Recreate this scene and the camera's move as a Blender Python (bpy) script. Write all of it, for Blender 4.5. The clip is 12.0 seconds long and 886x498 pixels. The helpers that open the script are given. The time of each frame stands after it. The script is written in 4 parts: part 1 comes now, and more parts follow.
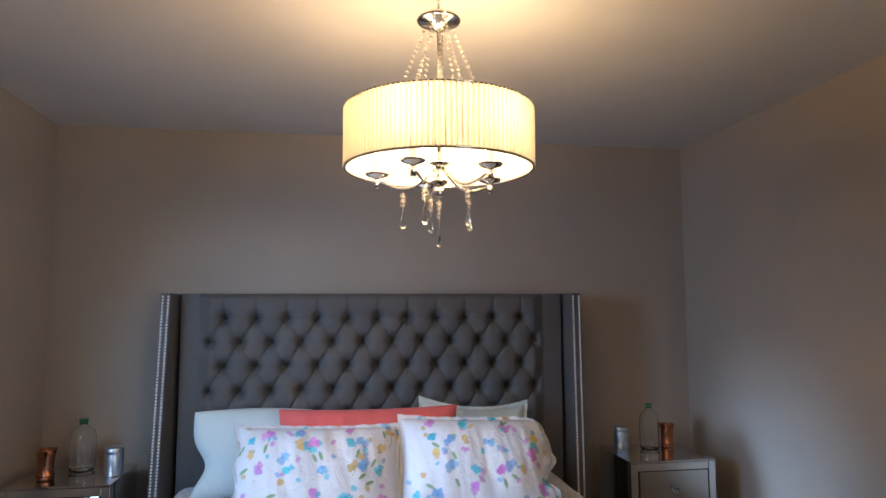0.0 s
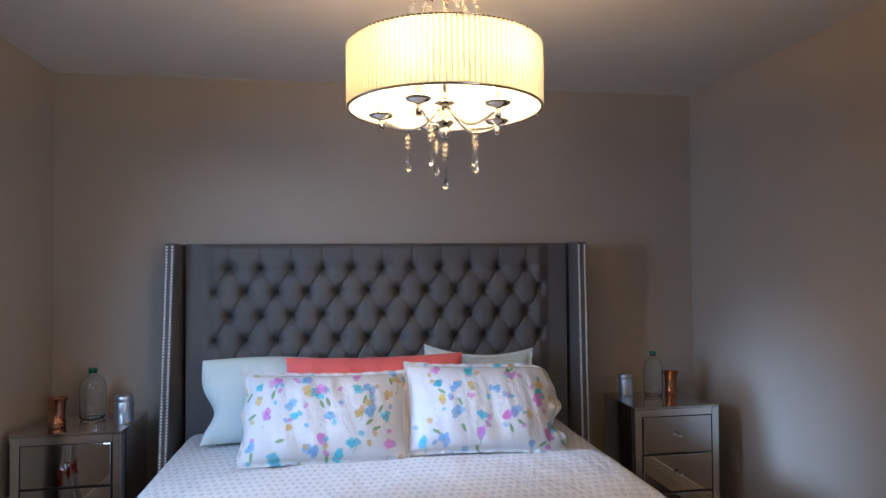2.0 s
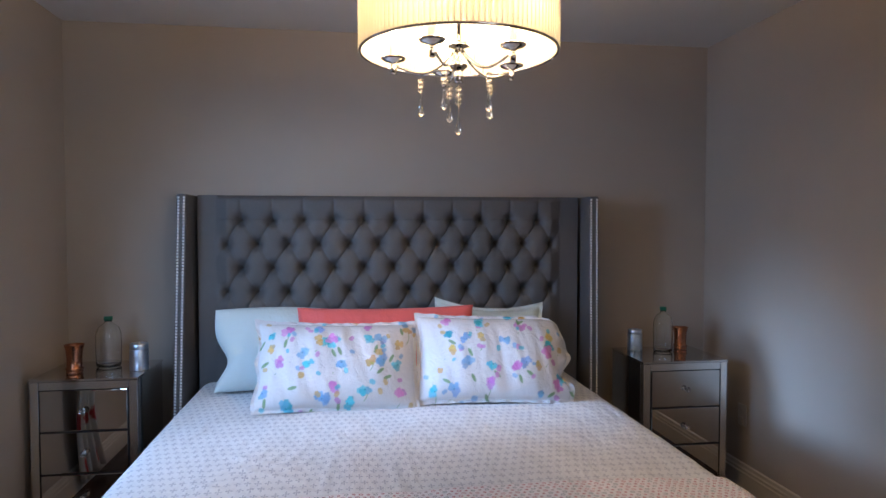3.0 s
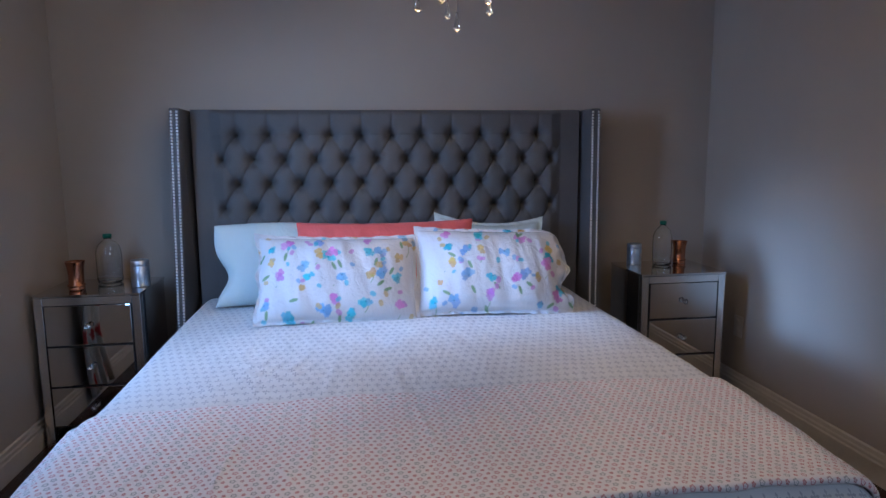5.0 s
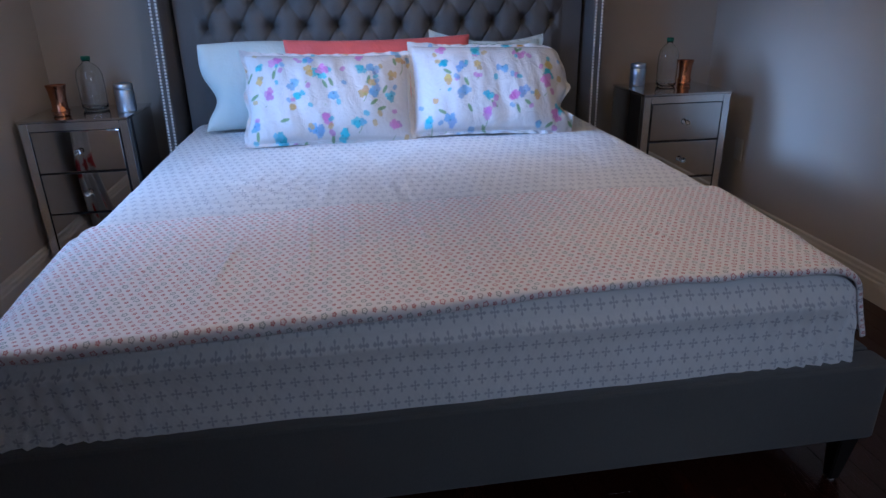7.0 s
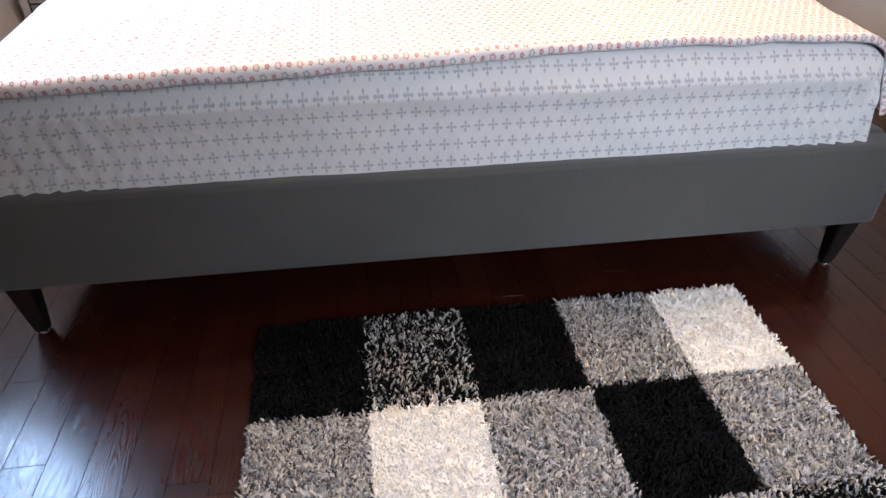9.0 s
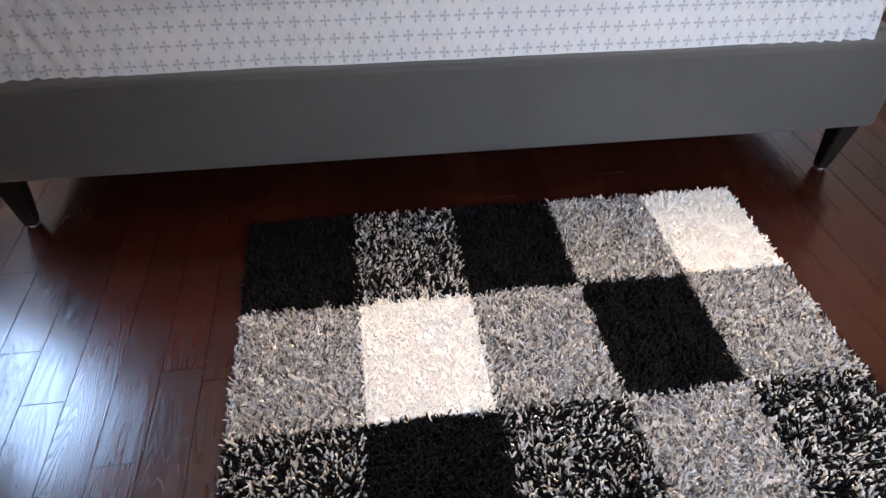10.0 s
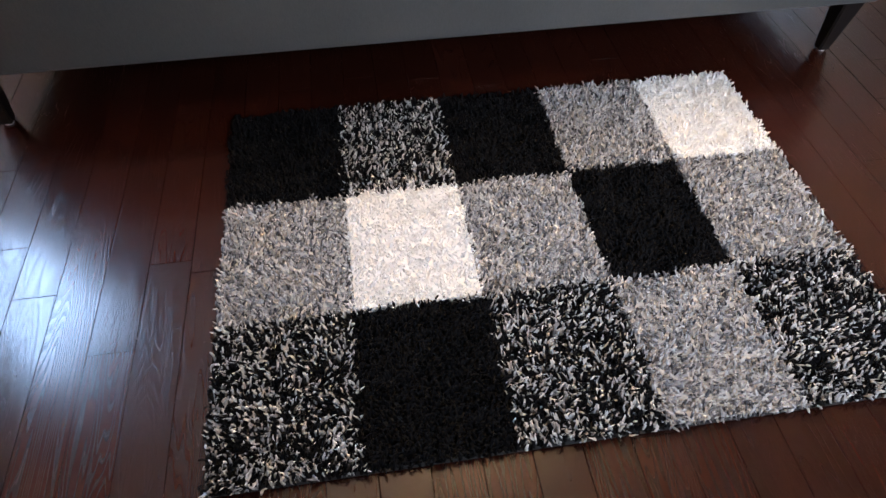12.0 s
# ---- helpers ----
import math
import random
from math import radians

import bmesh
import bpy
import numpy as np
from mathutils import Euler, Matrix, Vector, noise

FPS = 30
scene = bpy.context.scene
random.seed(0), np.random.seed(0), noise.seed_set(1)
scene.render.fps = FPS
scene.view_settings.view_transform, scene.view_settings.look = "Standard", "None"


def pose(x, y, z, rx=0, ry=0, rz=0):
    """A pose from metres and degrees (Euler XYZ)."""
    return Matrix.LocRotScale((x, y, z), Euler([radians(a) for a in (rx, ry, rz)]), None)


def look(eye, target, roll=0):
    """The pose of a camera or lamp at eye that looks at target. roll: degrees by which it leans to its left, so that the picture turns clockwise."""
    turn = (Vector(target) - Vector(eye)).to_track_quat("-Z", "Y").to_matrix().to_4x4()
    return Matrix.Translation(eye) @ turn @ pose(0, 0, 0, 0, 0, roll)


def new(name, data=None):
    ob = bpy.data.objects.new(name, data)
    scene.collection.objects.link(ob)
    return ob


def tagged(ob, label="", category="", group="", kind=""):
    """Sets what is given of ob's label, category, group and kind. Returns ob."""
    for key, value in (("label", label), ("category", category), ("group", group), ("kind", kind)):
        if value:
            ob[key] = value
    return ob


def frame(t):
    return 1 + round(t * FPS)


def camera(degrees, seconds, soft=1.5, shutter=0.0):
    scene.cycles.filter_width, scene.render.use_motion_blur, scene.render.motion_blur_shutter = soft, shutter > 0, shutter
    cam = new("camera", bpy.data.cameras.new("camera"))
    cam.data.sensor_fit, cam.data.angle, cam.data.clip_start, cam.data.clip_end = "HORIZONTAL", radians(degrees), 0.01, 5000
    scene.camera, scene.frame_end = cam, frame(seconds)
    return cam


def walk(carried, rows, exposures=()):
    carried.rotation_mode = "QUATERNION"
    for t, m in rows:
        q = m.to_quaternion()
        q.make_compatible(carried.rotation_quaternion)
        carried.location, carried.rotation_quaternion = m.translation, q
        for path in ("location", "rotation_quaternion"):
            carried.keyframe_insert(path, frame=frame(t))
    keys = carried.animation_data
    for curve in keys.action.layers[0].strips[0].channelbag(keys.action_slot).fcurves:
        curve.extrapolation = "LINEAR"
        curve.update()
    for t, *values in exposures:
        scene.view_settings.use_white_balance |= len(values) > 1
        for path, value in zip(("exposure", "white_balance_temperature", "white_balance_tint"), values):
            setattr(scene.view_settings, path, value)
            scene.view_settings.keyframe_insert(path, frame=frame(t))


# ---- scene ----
cam = camera(69.2, 12.0)
PATH = [
    (0, (-0.232, -3.581, 1.477), (0.093, -1.616, 1.659), -0.2),
    (0.5, (-0.234, -3.575, 1.474), (0.094, -1.61, 1.645), -0.5),
    (1, (-0.236, -3.572, 1.469), (0.092, -1.605, 1.618), -0.5),
    (1.5, (-0.237, -3.563, 1.454), (0.085, -1.592, 1.553), -0.6),
    (2, (-0.238, -3.551, 1.439), (0.079, -1.577, 1.487), -0.5),
    (2.5, (-0.244, -3.545, 1.419), (0.054, -1.568, 1.415), -0.3),
    (3, (-0.243, -3.541, 1.399), (0.043, -1.563, 1.326), -0.0),
    (5, (-0.241, -3.527, 1.33), (0.043, -1.569, 1.035), -0.5),
    (5.5, (-0.242, -3.52, 1.311), (0.044, -1.577, 0.934), -0.7),
    (6, (-0.236, -3.519, 1.277), (0.035, -1.604, 0.77), -0.6),
    (6.5, (-0.233, -3.519, 1.243), (0.031, -1.642, 0.607), -0.7),
    (7, (-0.232, -3.524, 1.217), (0.031, -1.69, 0.464), -1.2),
    (7.2, (-0.234, -3.524, 1.208), (0.028, -1.705, 0.418), -0.6),
    (8.8, (-0.251, -3.572, 1.028), (-0.017, -1.931, -0.091), 0.2),
    (9, (-0.246, -3.578, 1.018), (-0.019, -1.958, -0.132), 0.1),
    (9.5, (-0.241, -3.59, 0.993), (-0.025, -2.04, -0.252), 0.5),
    (10, (-0.24, -3.601, 0.973), (-0.019, -2.138, -0.372), 1.1),
    (10.5, (-0.239, -3.617, 0.956), (-0.03, -2.244, -0.483), 1.0),
    (11, (-0.241, -3.63, 0.943), (-0.031, -2.343, -0.573), 1.8),
    (11.5, (-0.237, -3.633, 0.94), (-0.039, -2.371, -0.599), 1.5),
    (12, (-0.218, -3.623, 0.939), (-0.022, -2.364, -0.603), 0.2),
]
EXPO = [(0, -0.23, 6080, 10), (2.5, -0.17, 5850, 11), (5.5, -0.43, 5050, 13), (7.2, -0.45, 4980, 13), (8.0, 0.7, 5450, 12), (8.8, 1.7, 6000, 12), (9.5, 2.2, 6050, 12), (10.5, 2.13, 6000, 12), (12, 2.02, 5950, 12)]
walk(cam, [(t, look(e, g, r)) for t, e, g, r in PATH], EXPO)

# ---- light ----
world = bpy.data.worlds.new("sky")
scene.world = world
world.use_nodes = True
_bg = world.node_tree.nodes["Background"]
_sky = world.node_tree.nodes.new("ShaderNodeTexSky")
_sky.sky_type = "NISHITA"
_sky.sun_disc = False
_sky.sun_elevation = radians(40)
_sky.sun_rotation = radians(60)
world.node_tree.links.new(_sky.outputs[0], _bg.inputs[0])
_bg.inputs[1].default_value = 0.08

LEFT, RIGHT, BACK, REAR, TOP = -1.685, 1.835, 0.0, -4.7, 2.44
WIN_Z0, WIN_Z1 = 0.90, 2.05
WINDOWS = ((-1.53, -1.07), (-2.10, -1.58))


def area_light(name, eye, target, sx, sy, power, colour, spread=180):
    d = bpy.data.lights.new(name, "AREA")
    d.shape, d.size, d.size_y = "RECTANGLE", sx, sy
    d.energy, d.color, d.spread = power, colour, radians(spread)
    ob = new(name, d)
    ob.matrix_world = look(eye, target)
    return ob


WIN_Z = (WIN_Z0 + WIN_Z1) / 2
area_light("window_daylight", (LEFT - 0.04, -1.30, 1.16), (RIGHT, -0.66, 0.52), 0.42, 0.40, 2.6, (0.42, 0.64, 1.0), 24)
area_light("window_skylight", (LEFT - 0.05, -1.30, WIN_Z), (LEFT + 1.3, -0.85, WIN_Z - 0.55), 0.42, 1.0, 1.6, (0.43, 0.65, 1.0), 130)
area_light("window_daylight", (LEFT - 0.04, -1.84, WIN_Z), (-0.38, -0.65, 0.80), 0.48, 1.0, 12.6, (0.44, 0.66, 1.0), 92)
area_light("window_skylight", (LEFT - 0.05, -1.84, 1.27), (LEFT + 1.2, -2.45, 0.12), 0.48, 0.68, 3.4, (0.48, 0.69, 1.0), 110)
# Added fill lamp at the unseen rear wall, brightening rug and foot rail.
area_light("rear_fill_foot", (1.0, REAR - 0.04, 1.5), (0.50, -2.6, 0.16), 1.0, 1.0, 2.15, (0.86, 0.92, 1.0), 64)
# Second added fill lamp, aimed at the bed wall and headboard.
area_light("rear_fill_wall", (1.0, REAR - 0.05, 1.5), (-1.2, BACK, 1.62), 1.0, 0.8, 1.1, (0.97, 0.96, 0.94), 38)
LAMP = Vector((0.057, -1.77, 0))
BULB_POWER = 4.8


# ---- material helpers ----
class Nodes:
    """Short hand for building a node material."""

    def __init__(self, name):
        self.mat = bpy.data.materials.new(name)
        self.mat.use_nodes = True
        self.t = self.mat.node_tree
        self.bsdf = self.t.nodes["Principled BSDF"]
        self.out = self.t.nodes["Material Output"]

    def node(self, kind, **values):
        n = self.t.nodes.new(kind)
        for k, v in values.items():
            self.link(v, n.inputs[k])
        return n

    def link(self, v, socket):
        if isinstance(v, bpy.types.NodeSocket):
            self.t.links.new(v, socket)
        else:
            socket.default_value = v

    def math(self, op, a, b=0.0, c=0.0):
        n = self.t.nodes.new("ShaderNodeMath")
        n.operation = op
        for i, v in enumerate((a, b, c)):
            self.link(v, n.inputs[i])
        return n.outputs[0]

    def mix(self, f, a, b, blend="MIX"):
        n = self.t.nodes.new("ShaderNodeMix")
        n.data_type, n.blend_type = "RGBA", blend
        self.link(f, n.inputs[0])
        for v, s in ((a, n.inputs[6]), (b, n.inputs[7])):
            self.link(v if isinstance(v, bpy.types.NodeSocket) else (*v, 1)[:4], s)
        return n.outputs[2]

    def coord(self, which="Object"):
        return self.t.nodes.new("ShaderNodeTexCoord").outputs[which]

    def mapped(self, v, scale, loc=(0, 0, 0)):
        n = self.t.nodes.new("ShaderNodeMapping")
        self.link(v, n.inputs[0])
        self.link(loc, n.inputs[1])
        n.inputs[3].default_value = scale
        return n.outputs[0]

    def noise(self, v, scale, detail=4, rough=0.55, dist=0.0):
        n = self.t.nodes.new("ShaderNodeTexNoise")
        self.link(v, n.inputs["Vector"])
        n.inputs["Scale"].default_value, n.inputs["Detail"].default_value = scale, detail
        n.inputs["Roughness"].default_value, n.inputs["Distortion"].default_value = rough, dist
        return n.outputs["Fac"]

    def ramp(self, f, stops):
        n = self.t.nodes.new("ShaderNodeValToRGB")
        while len(n.color_ramp.elements) < len(stops):
            n.color_ramp.elements.new(0.5)
        for e, (p, c) in zip(n.color_ramp.elements, stops):
            e.position, e.color = p, (*c, 1)[:4] if not isinstance(c, float) else (c, c, c, 1)
        self.link(f, n.inputs[0])
        return n.outputs[0]

    def bump(self, h, strength=0.3, dist=0.002):
        n = self.t.nodes.new("ShaderNodeBump")
        n.inputs["Strength"].default_value, n.inputs["Distance"].default_value = strength, dist
        self.link(h, n.inputs["Height"])
        self.t.links.new(n.outputs[0], self.bsdf.inputs["Normal"])

    def set(self, **values):
        for k, v in values.items():
            s = self.bsdf.inputs[k.replace("_", " ")]
            self.link((*v, 1) if isinstance(v, tuple) and len(v) == 3 else v, s)
        return self.mat


def plain(name, colour, rough, metal=0.0, grain=60, amount=0.12, bump=0.15, dist=0.001):
    m = Nodes(name)
    c = m.coord()
    a, b = m.noise(c, grain), m.noise(c, grain * 0.09, 2)
    f = m.math("ADD", m.math("MULTIPLY", a, 0.6), m.math("MULTIPLY", b, 0.4))
    lo, hi = [x * (1 - amount) for x in colour], [min(1, x * (1 + amount)) for x in colour]
    col = m.ramp(f, [(0.3, tuple(lo)), (0.7, tuple(hi))])
    if bump:
        m.bump(a, bump, dist)
    return m.set(Base_Color=col, Roughness=m.math("MULTIPLY_ADD", b, 0.14, rough - 0.07), Metallic=metal)


def wall_paint(name, colour):
    m = Nodes(name)
    c = m.coord()
    a, b = m.noise(c, 220, 3), m.noise(c, 1.3, 3)
    col = m.ramp(b, [(0.3, tuple(x * 0.95 for x in colour)), (0.7, tuple(x * 1.05 for x in colour))])
    m.bump(a, 0.12, 0.0015)
    return m.set(Base_Color=col, Roughness=0.62)


def floor_wood():
    m = Nodes("dark_cherry_wood")
    info = m.t.nodes.new("ShaderNodeObjectInfo").outputs["Random"]
    c = m.coord()
    off = m.node("ShaderNodeCombineXYZ", X=m.math("MULTIPLY", info, 37.0), Y=m.math("MULTIPLY", info, 91.0))
    v = m.node("ShaderNodeVectorMath")
    m.link(c, v.inputs[0]); m.link(off.outputs[0], v.inputs[1])
    broad = m.mapped(v.outputs[0], (7.0, 0.62, 1.0))
    rings = m.noise(broad, 1.6, 3, 0.5, 0.4)
    lines = m.math("FRACT", m.math("MULTIPLY", rings, 36.0))
    lines = m.ramp(lines, [(0.0, 0.0), (0.22, 0.65), (0.75, 1.0), (1.0, 0.15)])
    fine = m.noise(m.mapped(v.outputs[0], (420, 14, 60)), 1.0, 4, 0.7)
    col = m.mix(lines, (0.016, 0.0037, 0.0022), (0.038, 0.0090, 0.0048))
    col = m.mix(m.math("MULTIPLY", fine, 0.5), col, (0.02, 0.005, 0.003))
    tone = m.math("MULTIPLY_ADD", info, 0.45, 0.78)
    grey = m.node("ShaderNodeCombineXYZ", X=tone, Y=tone, Z=tone)
    col = m.mix(1.0, col, grey.outputs[0], "MULTIPLY")
    h = m.math("MULTIPLY", lines, m.math("ADD", fine, 0.35))
    m.bump(h, 0.13, 0.0005)
    rough = m.math("MULTIPLY_ADD", m.noise(c, 7, 3), 0.08, 0.12)
    rough = m.math("ADD", rough, m.math("MULTIPLY", m.math("SUBTRACT", 1.0, lines), 0.12))
    return m.set(Base_Color=col, Roughness=rough, Specular_IOR_Level=0.46)


def fabric(name, colour, weave=900, rough=0.85, sheen=0.2):
    m = Nodes(name)
    c = m.coord()
    a = m.noise(m.mapped(c, (1, 1, 1)), weave, 2, 0.6)
    warp = m.noise(m.mapped(c, (weave * 1.3, weave * 0.08, weave * 0.12)), 1.0, 2)
    b = m.noise(c, 3.0, 3)
    f = m.math("ADD", m.math("MULTIPLY", m.math("ADD", a, warp), 0.35), m.math("MULTIPLY", b, 0.3))
    col = m.ramp(f, [(0.3, tuple(x * 0.72 for x in colour)), (0.7, tuple(min(1, x * 1.28) for x in colour))])
    m.bump(m.math("ADD", a, warp), 0.35, 0.0008)
    return m.set(Base_Color=col, Roughness=rough, Sheen_Weight=sheen, Sheen_Roughness=0.5)


def cell_print(m, uv, px, py):
    """Local x, y inside staggered cells of px by py metres, and two cell numbers."""
    s = m.node("ShaderNodeSeparateXYZ", Vector=uv)
    row = m.math("DIVIDE", s.outputs[1], py)
    rid = m.math("FLOOR", row)
    colv = m.math("ADD", m.math("DIVIDE", s.outputs[0], px), m.math("MULTIPLY", m.math("MODULO", rid, 2.0), 0.5))
    cid = m.math("FLOOR", colv)
    x = m.math("MULTIPLY", m.math("SUBTRACT", m.math("SUBTRACT", colv, cid), 0.5), px)
    y = m.math("MULTIPLY", m.math("SUBTRACT", m.math("SUBTRACT", row, rid), 0.5), py)
    return x, y, cid, rid


def below(m, v, limit, soft):
    n = m.t.nodes.new("ShaderNodeMapRange")
    n.interpolation_type = "SMOOTHSTEP"
    m.link(v, n.inputs[0])
    m.link(limit - soft, n.inputs[1]); m.link(limit + soft, n.inputs[2])
    n.inputs[3].default_value, n.inputs[4].default_value = 1.0, 0.0
    return n.outputs[0]


def cotton(m, col, fold=14, strength=0.35):
    c = m.coord()
    weave = m.noise(c, 1200, 2)
    crumple = m.noise(m.mapped(c, (1.0, 0.45, 1.0)), fold, 4, 0.6, 0.6)
    m.bump(m.math("ADD", m.math("MULTIPLY", crumple, 1.0), m.math("MULTIPLY", weave, 0.03)), strength, 0.012)
    return m.set(Base_Color=col, Roughness=0.8, Sheen_Weight=0.15)


def cross_sheet():
    m = Nodes("cross_print_cotton")
    uv = m.coord("UV")
    x, y, cid, rid = cell_print(m, uv, 0.030, 0.046)
    x = m.math("MULTIPLY", x, 1.467)
    ax, ay = m.math("ABSOLUTE", x), m.math("ABSOLUTE", y)

    def arm(p, q):
        taper = m.math("MULTIPLY", below(m, m.math("ABSOLUTE", m.math("SUBTRACT", q, 0.0095)), 0.0066, 0.0018), 1.0)
        wide = m.math("SUBTRACT", p, m.math("MULTIPLY", m.math("SUBTRACT", 0.0062, m.math("ABSOLUTE", m.math("SUBTRACT", q, 0.010))), 0.55))
        thin = m.math("MULTIPLY", below(m, p, 0.0018, 0.0010), below(m, q, 0.0155, 0.0012))
        return m.math("MAXIMUM", m.math("MULTIPLY", taper, below(m, wide, 0.0012, 0.0014)), thin)

    mask = m.math("MAXIMUM", arm(ax, ay), arm(ay, ax))
    fade = m.math("MULTIPLY_ADD", m.noise(uv, 40, 2), 0.5, 0.45)
    col = m.mix(m.math("MULTIPLY", mask, fade), (0.74, 0.745, 0.75), (0.36, 0.37, 0.43))
    return cotton(m, col, 9, 0.8)


def ring_sheet():
    m = Nodes("ring_flower_print_cotton")
    uv = m.coord("UV")
    x, y, cid, rid = cell_print(m, uv, 0.0205, 0.0172)
    wn = m.t.nodes.new("ShaderNodeTexWhiteNoise")
    wn.noise_dimensions = "2D"
    cv = m.node("ShaderNodeCombineXYZ", X=cid, Y=rid)
    m.link(cv.outputs[0], wn.inputs["Vector"])
    r = m.math("SQRT", m.math("ADD", m.math("MULTIPLY", x, x), m.math("MULTIPLY", y, y)))
    th = m.math("ARCTAN2", y, x)
    petal = m.math("MULTIPLY", m.math("COSINE", m.math("MULTIPLY", th, 5.0)), 0.0008)
    kind = m.math("FLOORED_MODULO", cid, 2.0)
    big = m.math("MULTIPLY_ADD", kind, 0.0020, 0.0030)
    ring = below(m, m.math("ABSOLUTE", m.math("SUBTRACT", r, m.math("ADD", big, petal))), 0.0014, 0.0009)
    dot = m.math("MULTIPLY", below(m, r, 0.0012, 0.0004), 0.7)
    mask = m.math("MAXIMUM", ring, dot)
    large = m.ramp(wn.outputs[0], [(0.0, (0.26, 0.30, 0.31)), (0.45, (0.30, 0.33, 0.34)), (0.6, (0.52, 0.21, 0.23)), (1.0, (0.46, 0.17, 0.19))])
    small = m.ramp(wn.outputs[0], [(0.0, (0.36, 0.04, 0.05)), (0.7, (0.44, 0.08, 0.09)), (1.0, (0.30, 0.24, 0.24))])
    col = m.mix(kind, small, large)
    worn = m.math("MULTIPLY_ADD", m.noise(uv, 260, 2), 1.6, 0.08)
    worn = m.math("MINIMUM", m.math("MAXIMUM", worn, 0.38), 0.95)
    col = m.mix(m.math("MULTIPLY", mask, worn), (0.81, 0.780, 0.795), col)
    return cotton(m, col, 10, 0.8)


def printed_cotton():
    m = Nodes("watercolour_flower_cotton")
    n = m.t.nodes.new("ShaderNodeVertexColor")
    n.layer_name = "print"
    return cotton(m, n.outputs[0], 16, 0.5)


def yarn(name, stops):
    m = Nodes(name)
    g = m.t.nodes.new("ShaderNodeNewGeometry").outputs["Random Per Island"]
    n = m.ramp(g, stops)
    n.node.color_ramp.interpolation = "CONSTANT"
    twist = m.noise(m.coord(), 900, 2)
    col = m.mix(m.math("MULTIPLY", twist, 0.06), n, (0.02, 0.02, 0.02))
    return m.set(Base_Color=col, Roughness=0.95, Specular_IOR_Level=0.1)


def glass(name, colour=(1, 1, 1), rough=0.0, ior=1.45):
    m = Nodes(name)
    return m.set(Base_Color=colour, Roughness=rough, IOR=ior, Transmission_Weight=1.0)


def pleat_shade():
    m = Nodes("pleated_cream_fabric")
    c = m.coord()
    f = m.noise(m.mapped(c, (300, 300, 12)), 1.0, 2)
    col = m.ramp(f, [(0.3, (0.91, 0.885, 0.80)), (0.7, (0.955, 0.94, 0.885))])
    tr = m.t.nodes.new("ShaderNodeBsdfTranslucent")
    m.link(col, tr.inputs[0])
    mx = m.t.nodes.new("ShaderNodeMixShader")
    mx.inputs[0].default_value = 0.48
    m.set(Base_Color=col, Roughness=0.8)
    m.t.links.new(m.bsdf.outputs[0], mx.inputs[1]); m.t.links.new(tr.outputs[0], mx.inputs[2])
    m.t.links.new(mx.outputs[0], m.out.inputs[0])
    return m.mat


def glow(name, colour, strength):
    m = Nodes(name)
    return m.set(Base_Color=colour, Emission_Color=colour, Emission_Strength=strength)


WALL = wall_paint("greige_wall_paint", (0.468, 0.402, 0.332))
CEIL = wall_paint("white_ceiling_paint", (0.72, 0.71, 0.70))
TRIM = plain("cream_trim_paint", (0.62, 0.57, 0.50), 0.4, 0, 40, 0.05, 0.05)
WOOD = floor_wood()
JOINT = plain("dark_joint", (0.008, 0.004, 0.003), 0.7, bump=0)
LINEN = fabric("charcoal_linen", (0.118, 0.110, 0.106), rough=0.62, sheen=0.05)
LINEN_PLAIN = fabric("charcoal_linen_rail", (0.084, 0.084, 0.081), 700)
CHROME = plain("chrome", (0.78, 0.77, 0.75), 0.12, 1.0, 30, 0.04, 0)
NAIL = plain("nickel_nailhead", (0.93, 0.92, 0.91), 0.5, 0.6, 30, 0.05, 0)
MIRROR_EDGE = plain("silvered_mirror_frame", (0.86, 0.845, 0.82), 0.22, 1.0, 12, 0.05, 0)
MIRROR = plain("antique_mirror", (0.66, 0.65, 0.635), 0.02, 1.0, 12, 0.05, 0)
# Near black that colours in the shade of the gaps between drawers.
BLACKGAP = plain("gap_black", (0.012, 0.011, 0.011), 0.4, bump=0)
LEGWOOD = plain("espresso_wood", (0.012, 0.009, 0.008), 0.35)
COPPER = plain("hammered_copper", (0.46, 0.19, 0.10), 0.26, 1.0, 55, 0.15, 0.25, 0.002)
TIN = plain("brushed_tin_blue", (0.62, 0.68, 0.76), 0.38, 1.0, 50, 0.15, 0.15)
CLEAR = glass("clear_plastic", (0.97, 0.99, 0.99), 0.02, 1.48)
CRYSTAL = glass("crystal_glass", (1, 0.99, 0.97), 0.0, 1.55)
BEAD = glass("bead_glass", (1, 0.97, 0.92), 0.25, 1.35)
GREEN = plain("green_plastic_cap", (0.01, 0.13, 0.07), 0.4, bump=0.05)
CROSS = cross_sheet()
RINGS = ring_sheet()
FLORAL = printed_cotton()
_m = Nodes("white_cotton"); MINT = cotton(_m, (0.60, 0.675, 0.655, 1), 12, 0.6)
_m = Nodes("coral_cotton"); CORAL = cotton(_m, (0.72, 0.13, 0.12, 1), 12, 0.6)
SHADE = pleat_shade()
_m = Nodes("drape_cotton")
_x, _y, _a, _b = cell_print(_m, _m.coord("UV"), 0.30, 0.26)
_r = _m.math("SQRT", _m.math("ADD", _m.math("MULTIPLY", _x, _x), _m.math("MULTIPLY", _y, _y)))
_r = _m.math("ADD", _r, _m.math("MULTIPLY", _m.noise(_m.coord("UV"), 30, 3), 0.05))
DRAPE = cotton(_m, _m.mix(below(_m, _r, 0.075, 0.01), (0.58, 0.53, 0.45), (0.42, 0.03, 0.03)), 12, 0.2)
BULB = glow("lit_bulb", (1.0, 0.80, 0.52), 40)
